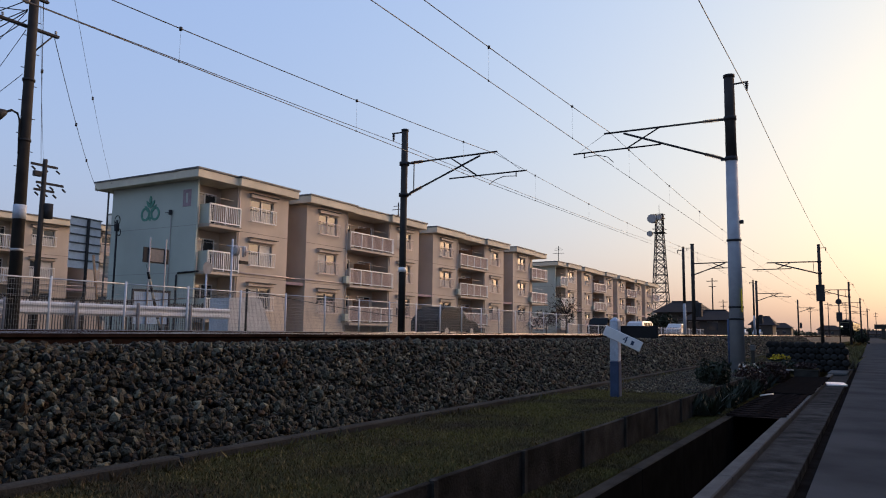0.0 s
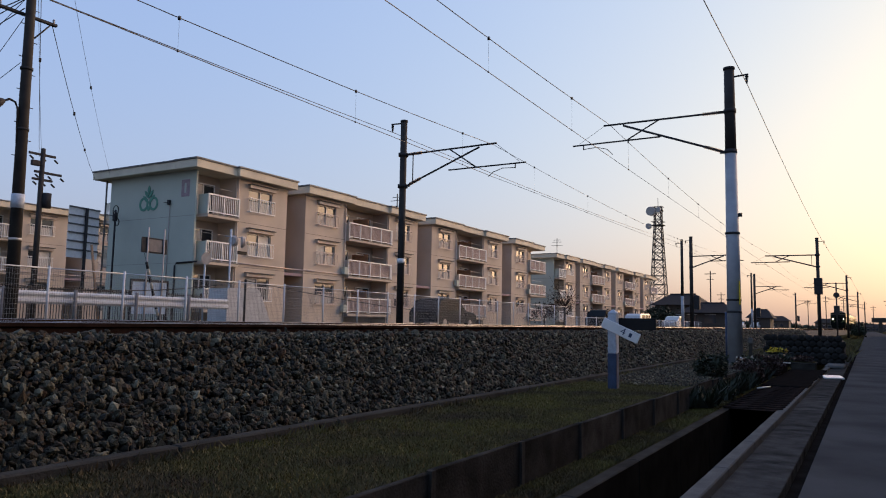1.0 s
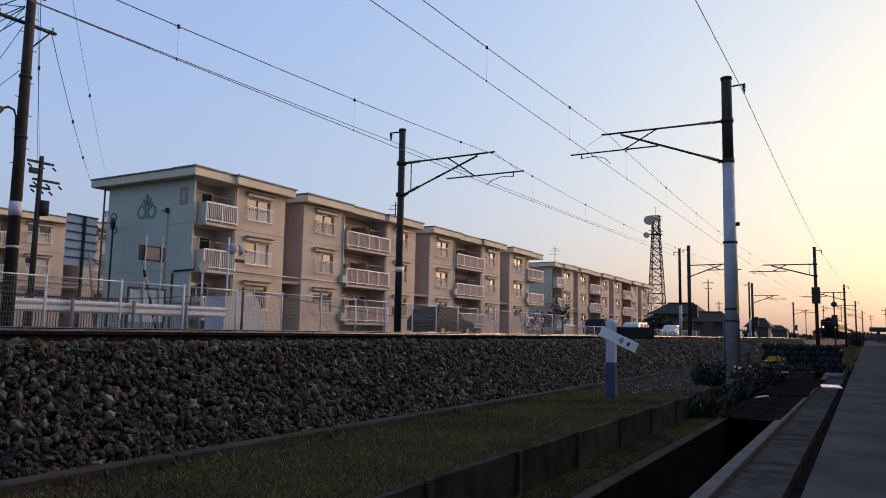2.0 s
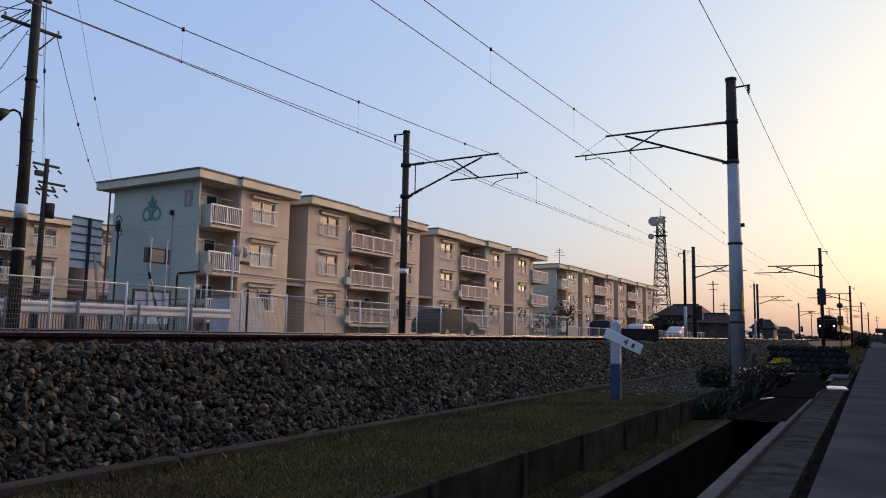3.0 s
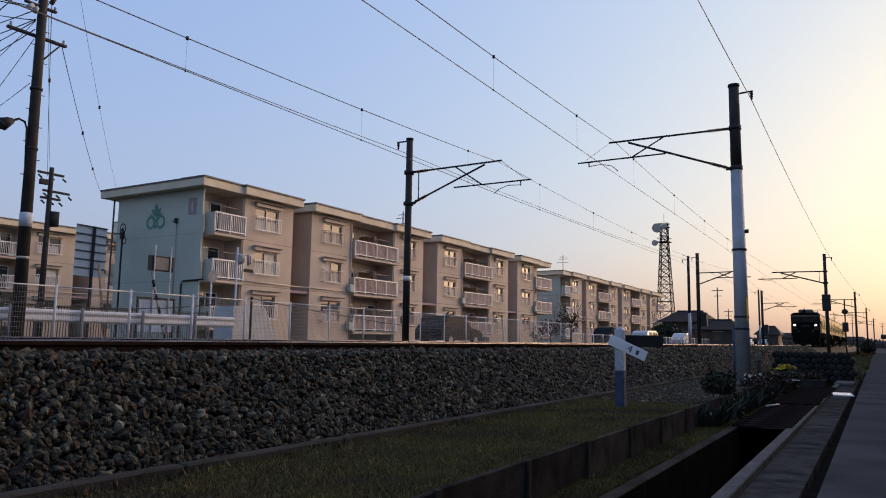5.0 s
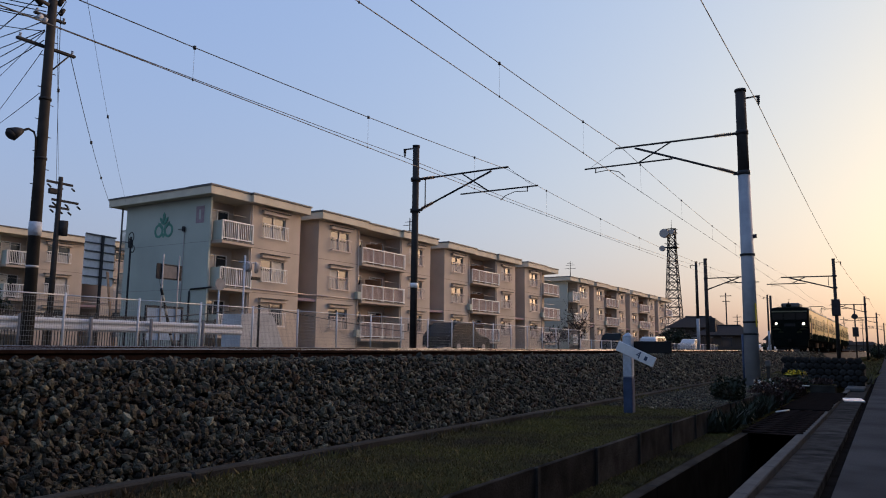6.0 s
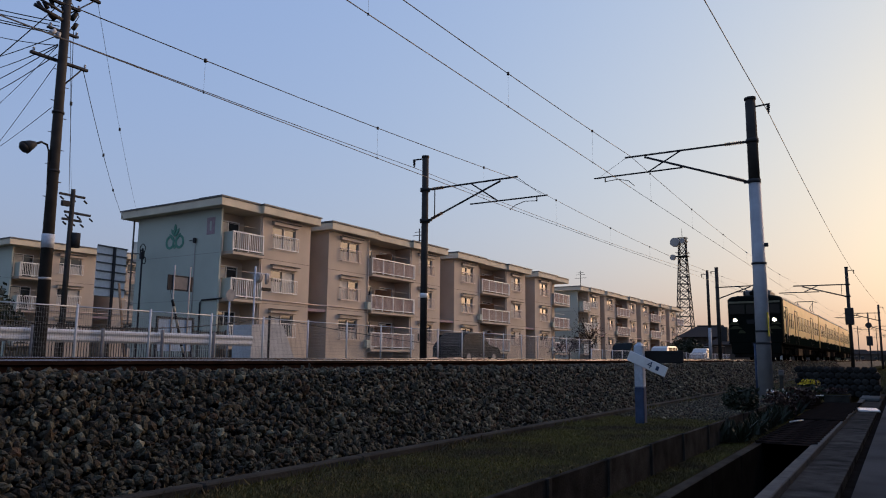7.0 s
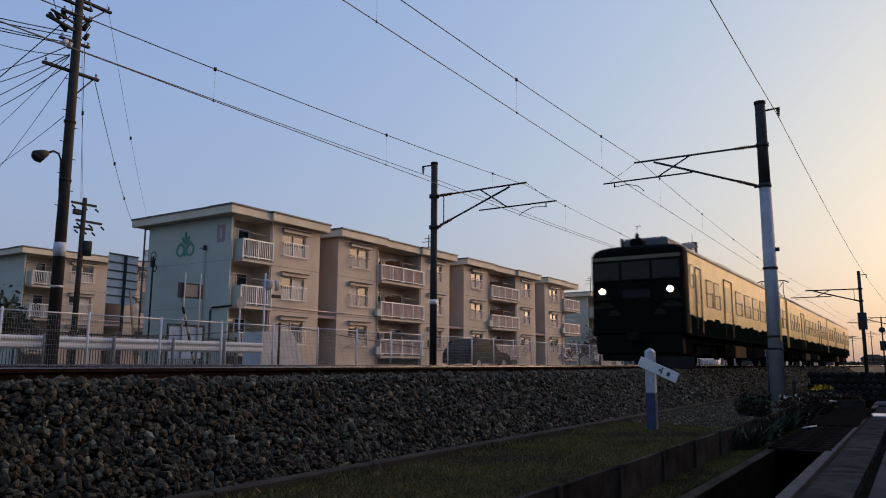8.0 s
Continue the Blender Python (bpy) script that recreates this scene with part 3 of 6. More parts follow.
scatter("terrace_gravel", M_STONE, np.stack([gx, gy, np.full(n, GRASS_Z + 0.005)], 1), rng.uniform(0.012, 0.035, n), 0.6, "small grey gravel on the terrace", "gravel")


def mast(x, y, z0, h, r0, r1, split, label):
    m = thing("catenary_mast", label, "mast", "catenary masts", pose(x, y, z0))
    if split > 0:
        part("lower_pole", T([(0, 0, 0), (0, 0, split)], r0, 16, r0 + (r1 - r0) * split / h), M_POLE_G, m, "pale grey lower pole")
    part("upper_pole", T([(0, 0, split), (0, 0, h)], (r0 + (r1 - r0) * split / h) * 0.97, 16, r1), M_POLE_D, m)
    part("pole_cap", T([(0, 0, h - 0.02), (0, 0, h + 0.05)], r1 * 1.15, 14), M_STEEL_D, m)
    return m


def rod(parent, name, p, q, r=0.03, material=None, insul=0.0):
    p, q = Vector(p), Vector(q)
    o = part(name, T([p, q], r, 8), material or M_STEEL_D, parent)
    if insul:
        d = (q - p).normalized()
        bm = bmesh.new()
        for k in range(9):
            a = p + d * (0.16 + insul * k / 9)
            tube(bm, [a, a + d * 0.028], 0.055, 10)
        tube(bm, [p + d * 0.12, p + d * (0.2 + insul)], 0.032, 8)
        part("insulator", bm, M_INSUL, o, "brown ribbed insulator")
    return o


def cantilever(m, s, zt, zl, reach, zs, drop, strut=False, k=1.0):
    """Hinged arm on a mast; s: the side (+1 towards +X), zt and zl the heights of its two hinges."""
    rod(m, "top_tube", (s * 0.15, 0, zt), (s * reach, 0, zt + 0.03), 0.032 * k, insul=0.5)
    rod(m, "diagonal_tube", (s * 0.15, 0, zl), (s * (reach - 0.65), 0, zt - 0.04), 0.035 * k, insul=0.5)
    rod(m, "steady_tube", (s * (reach - 1.85), 0, zs), (s * (reach + 1.08), 0, zs), 0.026 * k)
    rod(m, "brace", (s * (reach - 0.75), 0, zs), (s * (reach - 1.85), 0, zt + 0.03), 0.024 * k)
    rod(m, "hanger_wire", (s * reach, 0, zt), (s * (reach + 0.85), 0, zs + 0.05), 0.006)
    rod(m, "dropper_arm", (s * (reach + 0.70), 0, zs), (s * (reach + 0.70), 0, zs - 0.17), 0.02)
    part("registration_arm", T([(s * (reach + 0.70), 0, zs - 0.15), (s * (reach + 0.25), 0, zs - 0.12), (s * (reach - 0.1), 0, zs - 0.22), (s * (reach - 0.3), 0, zs - drop)], 0.013, 6), M_STEEL_D, m)
    for z in (zt, zl):
        part("clamp", T([(0, 0, z - 0.06), (0, 0, z + 0.06)], 0.185, 14), M_STEEL_D, m)
        part("hinge", B(min(0, s * 0.3), max(0, s * 0.3), -0.03, 0.03, z - 0.035, z + 0.035), M_STEEL_D, m)
    if strut:
        rod(m, "strut", (s * 0.42, 0, zt - 0.02), (s * 0.42, 0, zl + 0.1), 0.02)


def feeder_bracket(m, s, z):
    rod(m, "feeder_bracket", (0, 0, z), (s * 0.55, 0, z + 0.02), 0.028)
    bm = bmesh.new()
    for k in range(4):
        tube(bm, [(s * 0.5, 0, z - 0.03 - 0.055 * k), (s * 0.5, 0, z - 0.055 - 0.055 * k)], 0.055 - 0.005 * k, 10)
    tube(bm, [(s * 0.5, 0, z), (s * 0.5, 0, z - 0.27)], 0.022, 8)
    part("insulator", bm, M_STEEL_D, m)


near_mast = mast(-3.40, 23.0, 0.40, 8.98, 0.215, 0.15, 6.35, "catenary mast, dark above and pale grey below")
cantilever(near_mast, -1, 7.66, 6.40, 3.95, 7.11, 0.42)
feeder_bracket(near_mast, 1, 8.72)
for z in (3.9, 1.9, 1.55):
    part("band", T([(0, 0, z - 0.03), (0, 0, z + 0.03)], 0.215, 14), M_STEEL_D, near_mast)
part("step_bolt", T([(0.15, 0, 4.45), (0.28, 0, 4.45)], 0.06, 8), M_STEEL_D, near_mast)
part("side_post", T([(-0.24, 0.2, 0.0), (-0.24, 0.2, 1.55)], 0.06, 8), M_BLUE, near_mast, "blue-grey stay post")
part("yellow_strip", B(0.17, 0.2, -0.19, -0.11, 1.75, 2.45, bev=0.008), M_YELLOW, near_mast, "narrow yellow strip")
part("base", B(-0.38, 0.38, -0.38, 0.38, -0.15, 0.06, bev=0.03), M_CONC, near_mast)
far_mast = mast(-14.33, 21.5, 1.0, 7.73, 0.135, 0.12, 0, "dark catenary mast beside the far track")
cantilever(far_mast, 1, 6.50, 5.35, 3.75, 5.77, 0.36, strut=True)
feeder_bracket(far_mast, -1, 7.68)
part("band", T([(0, 0, 2.55), (0, 0, 2.72)], 0.142, 14), M_WHITE, far_mast, "white band")
for x, y, z0, h, box_z in ((-3.25, 64.7, 0.4, 8.28, 4.45), (-2.1, 106.0, 0.4, 7.9, 0), (-1.3, 148.0, 0.4, 7.7, 0), (-0.4, 200.0, 0.4, 7.6, 0)):
    m = mast(x, y, z0, h, 0.145, 0.115, 0, "dark catenary mast beside the near track")
    cantilever(m, -1, 6.95, 6.02, 3.85, 6.45, 0.42, strut=True, k=1.5)
    feeder_bracket(m, 1, h - 0.25)
    if box_z:
        part("switch_box", B(-0.3, 0.3, -0.25, 0.25, box_z - 0.65, box_z + 0.65, bev=0.03), M_STEEL_D, m, "dark grey steel box")
for y, h in ((71.4, 9.0), (116.5, 8.4), (188.5, 8.7)):
    m = mast(-14.33, y, 1.0, h, 0.19, 0.16, 0, "dark catenary mast beside the far track")
    cantilever(m, 1, h - 1.85, h - 2.9, 3.6, h - 2.35, 0.4, k=1.6)
    feeder_bracket(m, -1, h - 0.35)
    part("switch_box", B(0.25, 0.75, -0.3, 0.3, 2.1, 3.4, bev=0.03), M_STEEL_D, m)
for y in (67.4, 113.2):
    m = mast(-14.33, y, 1.0, 8.3, 0.15, 0.115, 3.2, "slim catenary mast with a pale lower half")
    feeder_bracket(m, -1, 8.0)


# ---- wires ----
def wire(name, pts, r, material, label, category="wire", parent=None):
    ob = obj(name, tube(bmesh.new(), pts, r, 5), material, parent)
    return tagged(ob, label, category) if parent is None else ob


def sagging(p, q, sag, n=16):
    p, q = Vector(p), Vector(q)
    return [p.lerp(q, i / n) + Vector((0, 0, -4 * sag * (i / n) * (1 - i / n))) for i in range(n + 1)]


def catenary(spans, sag, depth, label, hangers):
    line = thing("overhead_line", label, "overhead line")
    for (x0, y0, z0), (x1, y1, z1) in zip(spans, spans[1:]):
        wire("messenger_wire", sagging((x0, y0, z0), (x1, y1, z1), sag), 0.010 if y0 < 20 else 0.008, M_WIRE, "", parent=line)
        wire("contact_wire", [(x0, y0, z0 - depth), (x1, y1, z1 - depth)], 0.0095 if y0 < 20 else 0.0075, M_WIRE, "", parent=line)
    for y, off in hangers:
        for (x0, y0, z0), (x1, y1, z1) in zip(spans, spans[1:]):
            if y0 <= y < y1:
                u = (y - y0) / (y1 - y0)
                x, zt = x0 + (x1 - x0) * u, z0 + (z1 - z0) * u - 4 * sag * u * (1 - u)
                contact_z = z0 + (z1 - z0) * u - depth
                d = wire("dropper", [(x, y, contact_z), (x, y, zt)], 0.0022, M_WIRE_F, "", parent=line)
                part("clip", T([(x, y, zt - 0.032), (x, y, zt + 0.032)], 0.03, 10), M_WIRE, d)
                part("clip", T([(x, y, contact_z - 0.02), (x, y, contact_z + 0.02)], 0.016, 8), M_WIRE, d)
    return line


catenary([(-6.75, -19, 8.13), (-7.18, 23, 8.13), (-6.75, 64.7, 7.55), (-6.6, 106, 7.5), (-6.3, 148, 7.4), (-5.8, 200, 7.4)], 0.45, 1.08,
         "contact and messenger wires over the near track", [(y, 0) for y in (3.6, 8.8, 13.95, 19.4, 25.2, 31, 37, 43, 49, 55)])
catenary([(-11.0, -20, 7.46), (-10.65, 21.5, 7.46), (-10.7, 71.4, 8.1), (-10.7, 116.5, 7.6), (-10.7, 188.5, 7.6)], 0.55, 1.10,
         "contact and messenger wires over the far track", [(y, 0) for y in (3.2, 8.6, 13.9, 19.3, 24.9, 31, 37, 43, 49, 55)])
for span in ([(-2.9, -19, 9.0), (-2.9, 23, 8.86), (-2.75, 64.7, 8.25), (-1.6, 106, 7.9), (-0.8, 148, 7.7), (0.1, 200, 7.6)],
             [(-14.83, -20, 8.45), (-14.83, 21.5, 8.40), (-14.83, 71.4, 9.3), (-14.83, 116.5, 8.8), (-14.83, 188.5, 8.8)]):
    pts = []
    for a, b in zip(span, span[1:]):
        pts += sagging(a, b, 0.25, 10)[:-1]
    wire("feeder_wire", pts + [span[-1]], 0.011, M_WIRE_F, "thin grey feeder wire strung along the masts")


# ---- fence, guard rail and street furniture beyond the tracks ----
FX = -17.0
fence = thing("fence", "white steel mesh fence along the railway", "fence")
post = part("post", T([(0, 0, 1.0), (0, 0, 2.68)], 0.03, 8), M_FENCE, fence)
bm = bmesh.new()
for k in range(12):
    z = 1.28 + 1.28 * k / 11
    box(bm, -0.003, 0.003, 0.03, 2.02, z - 0.003, z + 0.003)
for k in range(34):
    y = 0.05 + 1.95 * k / 33
    box(bm, 0.003, 0.007, y - 0.002, y + 0.002, 1.25, 2.6)
mesh = part("mesh_panel", bm, M_MESHWIRE, fence, "welded wire mesh")
rail_top = part("top_rail", T([(0, 0.0, 2.62), (0, 2.05, 2.62)], 0.018, 6), M_FENCE, fence)
rail_low = part("bottom_rail", T([(0, 0.0, 1.24), (0, 2.05, 1.24)], 0.014, 6), M_FENCE, fence)
for o in (post, mesh, rail_top, rail_low):
    o.location = (FX, -8.2, 0)
for i in range(1, 48):
    for nm, o in (("post", post), ("mesh_panel", mesh), ("top_rail", rail_top), ("bottom_rail", rail_low)):
        again(nm, o, fence, pose(FX, -8.2 + 2.05 * i, 0 if i < 26 else -0.62))

lane = obj("road_far", B(-31.5, -18.6, -60, 400, 1.08, 1.14), M_ASPH)
tagged(lane, "asphalt street between fence and apartment blocks", "road", kind="structure")


def guard_rail(x, y0, y1, z):
    g = thing("guard_rail", "white W-beam guard rail on steel posts", "guard rail")
    prof = [(0, 0), (0.05, 0.05), (0.05, 0.10), (0, 0.155), (0, 0.195), (0.05, 0.25), (0.05, 0.30), (0, 0.35), (-0.01, 0.35), (-0.01, 0)]
    bm = bmesh.new()
    extrude_y(bm, [(x + a, z + b) for a, b in prof], y0, y1)
    part("beam", bm, M_FENCE, g)
    first = part("post", T([(x + 0.12, 0, 1.0), (x + 0.12, 0, z + 0.42)], 0.05, 8), M_BRONZE, g)
    first.location = (0, y0 + 0.5, 0)
    for i in range(1, int((y1 - y0) / 2)):
        again("post", first, g, pose(0, y0 + 0.5 + 2 * i, 0))


M_BRONZE = mat("grey_brown_steel", (0.17, 0.16, 0.16), 0.7)
guard_rail(-19.5, -10, 18.3, 1.80)

# dark bar fence round the yard before the blocks
yard = thing("bar_fence", "low dark steel bar fence round the yard", "fence")
first_bar = part("bar", B(-0.012, 0.012, -0.012, 0.012, 1.1, 2.62), M_STEEL_D, yard)
first_bar.location = (-28.0, 12.0, 0)
for i in range(1, 105):
    again("bar", first_bar, yard, pose(-28.0, 12.0 + 0.12 * i, 0))
for z in (1.3, 2.5):
    part("rail", B(-28.03, -27.97, 11.95, 24.6, z, z + 0.05), M_STEEL_D, yard)
post = part("post", B(-0.03, 0.03, -0.03, 0.03, 1.1, 2.68), M_STEEL_D, yard)
post.location = (-28.0, 11.94, 0)
for i in range(1, 7):
    again("post", post, yard, pose(-28.0, 11.94 + 2.1 * i, 0))

# grey cabinet with a sloping side
cab = thing("concrete_box", "pale grey sloped concrete box behind the fence", "box", at=pose(-21.0, 20.4, 1.1))
bm = bmesh.new()
vs = [bm.verts.new((sx, y, z)) for sx in (-0.5, 0.5) for y, z in ((-1.2, 0), (1.25, 0), (0.45, 1.5), (0.1, 1.58), (-1.2, 1.5))]
for k in range(5):
    bm.faces.new((vs[k], vs[(k + 1) % 5], vs[5 + (k + 1) % 5], vs[5 + k]))
bm.faces.new(vs[4::-1]), bm.faces.new(vs[5:])
bmesh.ops.recalc_face_normals(bm, faces=bm.faces)
part("body", bm, mat("box_grey", (0.45, 0.46, 0.47), 0.7, var=0.2, scale=2), cab)
tagged(obj("thin_post", T([(-20.0, 19.6, 1.0), (-20.0, 19.6, 2.95)], 0.045, 8), M_BLACK), "thin black post beside the grey box", "post")
wire("chain", sagging((-17.1, 7.0, 2.35), (-20.0, 19.6, 2.9), 0.4), 0.016, M_BLACK, "slack black cable between posts", "cable")
wire("chain", sagging((-20.0, 19.6, 2.9), (-21.0, 40, 1.9), 0.2), 0.016, M_BLACK, "slack black cable between posts", "cable")

mirror = thing("traffic_mirror", "grey pole with two round traffic mirrors seen from behind", "mirror", at=pose(-22.0, 20.66, 1.1))
part("pole", T([(0, 0, 0), (0, 0, 3.95)], 0.04, 10), M_BLUEWHITE, mirror)
part("arm", T([(0, -0.3, 3.65), (0, 0.8, 3.7)], 0.025, 8), M_POLE_G, mirror)
for y, rz in ((0.12, -78), (0.62, 52)):
    bm = bmesh.new()
    tube(bm, [(0.10, 0, 0), (0.02, 0, 0)], 0.15, 20, 0.22)
    tube(bm, [(0.02, 0, 0), (-0.06, 0, 0)], 0.23, 20)
    o = part("mirror_disc", bm, M_AWN, mirror, "round mirror back, grey")
    o.matrix_basis = pose(0.02, y, 3.5, 0, 0, rz)
part("plate", B(0.02, 0.05, 0.35, 0.85, 2.98, 3.12), M_BLACK, mirror)
M_SIGNBACK = mat("sign_back_grey", (0.20, 0.21, 0.23), 0.6)
disc = thing("round_sign", "round traffic sign seen from behind on a thin pole", "sign", at=pose(-22.0, 19.4, 1.1))
part("pole", T([(0, 0, 0), (0, 0, 2.9)], 0.035, 8), M_BLUEWHITE, disc)
part("disc", T([(0.04, 0, 2.67), (0.055, 0, 2.67)], 0.24, 24), M_SIGNBACK, disc)
board = thing("sign_board", "dark grey board on two posts seen from behind", "sign", at=pose(-24.0, 18.6, 1.1))
part("board", B(-0.02, 0.02, -0.58, 0.6, 2.86, 3.46, bev=0.008), M_STEEL_D, board)
part("board_face", B(0.022, 0.03, -0.3, 0.35, 2.92, 3.40), M_BRONZE, board)
for y in (-0.32, 0.42):
    part("post", T([(0.05, y, 0), (0.05, y, 3.85)], 0.03, 8), M_AWN, board)
goal = thing("steel_frame", "dark steel frame with a pale blue sheet", "frame", at=pose(-24.0, 18.5, 1.1))
part("sheet", B(-0.02, 0.02, -0.78, 0.78, 0.5, 1.72), mat("sheet_blue", (0.30, 0.40, 0.52), 0.7), goal)
part("frame", B(-0.03, 0.05, -0.86, 0.86, 1.74, 1.82), M_STEEL_D, goal)
for y in (-0.86, 0.80):
    part("post", B(-0.03, 0.05, y, y + 0.06, 0, 1.74), M_STEEL_D, goal)

# back of a large road sign: ribbed grey panels on posts
big = thing("road_sign", "large grey road sign of ribbed panels seen from behind", "sign", at=pose(-40.0, 26.0, 1.1, 0, 0, 8))
for k in range(6):
    part("panel", B(-0.03, 0.03, -1.08, 1.08, 3.75 + 0.5 * k, 4.22 + 0.5 * k, bev=0.01), M_WHITE, big)
    part("rib", B(0.031, 0.09, -1.1, 1.1, 4.19 + 0.5 * k, 4.27 + 0.5 * k), M_DARKTRIM, big)
part("post", T([(0.16, 0.05, 0), (0.16, 0.05, 6.75)], 0.09, 8), M_POLE_D, big)


def insul_pin(parent, x, y, z, r=0.05, h=0.2):
    bm = bmesh.new()
    for k in range(3):
        tube(bm, [(x, y, z + k * h / 3), (x, y, z + k * h / 3 + h * 0.22)], r, 10, r * 0.7)
    return part("insulator", bm, M_BLUEWHITE, parent, "pale porcelain insulator")


# ---- utility poles ----
pole = thing("utility_pole", "tall dark concrete utility pole with street lamp and crossarms", "utility pole", at=pose(-18.0, 9.95, 1.1, 0.5, 0, 0))
part("shaft", T([(0, 0, 0), (0, 0, 13.2)], 0.155, 18, 0.085), M_POLE_D, pole)
part("band", T([(0, 0, 3.0), (0, 0, 3.35)], 0.15, 18), M_BLUEWHITE, pole, "pale band wrapped round the pole")
for z in (2.2, 4.95, 6.5):
    part("strap", T([(0, 0, z), (0, 0, z + 0.06)], 0.15, 14), M_ALU if z < 3 else M_STEEL_D, pole)
for k in range(14):
    s = 1 if k % 2 else -1
    part("step_bolt", T([(0, 0.1 * s, 4.3 + 0.42 * k), (0, 0.22 * s, 4.3 + 0.42 * k)], 0.011, 5), M_STEEL_D, pole)
lampx = part("lamp_arm", T([(0, -0.12, 4.6), (0, -0.15, 5.45), (0, -0.22, 5.62), (0, -0.36, 5.66), (0, -0.54, 5.56)], 0.03, 8), M_POLE_D, pole)
bm = bmesh.new()
tube(bm, [(0, -0.50, 5.58), (0, -0.60, 5.53), (0, -0.76, 5.42)], 0.06, 16, 0.165)
tube(bm, [(0, -0.76, 5.42), (0, -0.81, 5.37)], 0.16, 16, 0.11)
part("lamp_head", bm, M_STEEL_D, pole, "dark bell-shaped lamp head, unlit")
for z, y0, y1 in ((7.95, -0.75, 0.78), (10.0, -0.3, 1.0), (10.9, -1.0, 1.0)):
    part("crossarm", B(-0.20, -0.10, y0, y1, z - 0.035, z + 0.035, bev=0.008), M_STEEL_D, pole)
    for y in np.linspace(y0 + 0.08, y1 - 0.08, 3):
        insul_pin(pole, -0.15, float(y), z + 0.035, 0.035, 0.13)
part("brace", T([(-0.14, 0.6, 7.9), (0, 0.12, 7.35)], 0.02, 6), M_STEEL_D, pole)
part("brace", T([(-0.14, 0.8, 9.95), (0, 0.12, 9.3)], 0.02, 6), M_STEEL_D, pole)
for y, z, r, h, ax in ((-0.42, 9.22, 0.06, 0.2, 40), (-0.58, 9.18, 0.055, 0.18, 40), (-0.28, 9.3, 0.065, 0.22, 25), (0.22, 9.2, 0.075, 0.26, -30), (0.28, 8.95, 0.06, 0.2, -30), (-0.22, 9.0, 0.06, 0.2, 60)):
    o = part("cutout_switch", T([(0, 0, 0), (0, 0, h)], r, 12, r * 0.75), M_STEEL_D, pole)
    o.matrix_basis = pose(-0.12, y, z, ax, 0, 0)
part("cable_head", T([(0.05, -0.85, 9.12), (0.05, -0.12, 9.0)], 0.05, 8), M_STEEL_D, pole)
part("cable_head", T([(0.05, -0.75, 9.32), (0.05, -0.12, 9.2)], 0.035, 8), M_STEEL_D, pole)
part("splice", T([(0.1, -0.42, 8.52), (0.1, -0.30, 8.62)], 0.06, 10), M_BLUEWHITE, pole)
part("splice", T([(0.1, -0.25, 8.45), (0.1, -0.2, 8.6)], 0.06, 10), M_POLE_G, pole)
part("loop_wire", T([(0, -0.1, 9.9), (0, -0.4, 10.02), (0, -0.62, 9.9), (0, -0.68, 9.6), (0, -0.6, 9.4)], 0.014, 5), M_BLACK, pole)
part("jumper", T([(0, 0.1, 9.6), (0, 0.35, 9.3), (0, 0.12, 8.8)], 0.012, 5), M_BLACK, pole)
part("jumper", T([(0, 0.15, 10.6), (0, -0.25, 9.9), (0, -0.12, 9.3)], 0.014, 5), M_BLACK, pole)
for z in (9.75, 9.45, 8.7):
    part("short_arm", B(-0.05, 0.05, -0.45, 0.36, z - 0.025, z + 0.025), M_STEEL_D, pole)
    insul_pin(pole, 0.0, 0.32, z + 0.025, 0.035, 0.12), insul_pin(pole, 0.0, -0.38, z + 0.025, 0.035, 0.12)
for k, (p, q, sag) in enumerate((
    ((-18.1, 9.78, 9.44), (-40.05, 16.13, 18.4), 0.25),
    ((-18.1, 9.78, 9.73), (-40.05, 16.06, 15.88), 0.25),
    ((-18.1, 9.78, 9.47), (-40.05, 16.13, 15.2), 0.25),
    ((-18.1, 9.78, 9.43), (-40.05, 16.16, 14.1), 0.25),
    ((-18.1, 9.78, 9.19), (-40.05, 16.16, 13.32), 0.25),
    ((-18.1, 9.78, 8.93), (-40.05, 16.82, 8.83), 0.25),
    ((-18.1, 9.78, 7.77), (-40.05, 16.34, 9.93), 0.25),
    ((-18.1, 9.78, 9.42), (-40.05, 16.05, 11.09), 0.25),
    ((-18.1, 9.78, 10.08), (-23.0, 2.53, 11.45), 0.3),
    ((-18.1, 9.78, 9.97), (-23.0, 2.2, 11.28), 0.3),
    ((-18.1, 9.78, 9.78), (-23.0, 1.85, 11.29), 0.3),
    ((-18.1, 9.78, 9.74), (-23.0, -1.7, 10.46), 0.3),
    ((-18.1, 9.78, 10.63), (-23.0, 4.11, 2.06), 0.3),
)):
    wire("service_wire", sagging(p, q, sag), 0.014 if k < 5 or k > 7 else 0.009, M_BLACK, "dark service wire from the utility pole")
# guy and drop wires towards the blocks, with small beads
for k, (y, z, q, beads) in enumerate(((0.55, 7.95, (-41.5, 27.6, 9.9), (0.35, 0.62)), (0.75, 10.2, (-41.0, 28.2, 10.4), (0.42,)), (0.2, 9.0, (-38.0, 21.9, 9.9), (0.3,)), (0.15, 8.6, (-38.0, 22.1, 9.5), ()))):
    p = Vector((-18.1, 9.95 + y, 1.1 + z))
    pts = sagging(p, q, 0.35)
    w = wire("drop_wire", pts, 0.010 if k in (0, 2) else 0.006, M_STEEL_D, "thin drop wire with a small bead")
    for u in beads:
        c = pts[int(u * 16)]
        part("bead", T([c - Vector((0, 0, 0.06)), c + Vector((0, 0, 0.06))], 0.04, 8), M_STEEL_D, w)
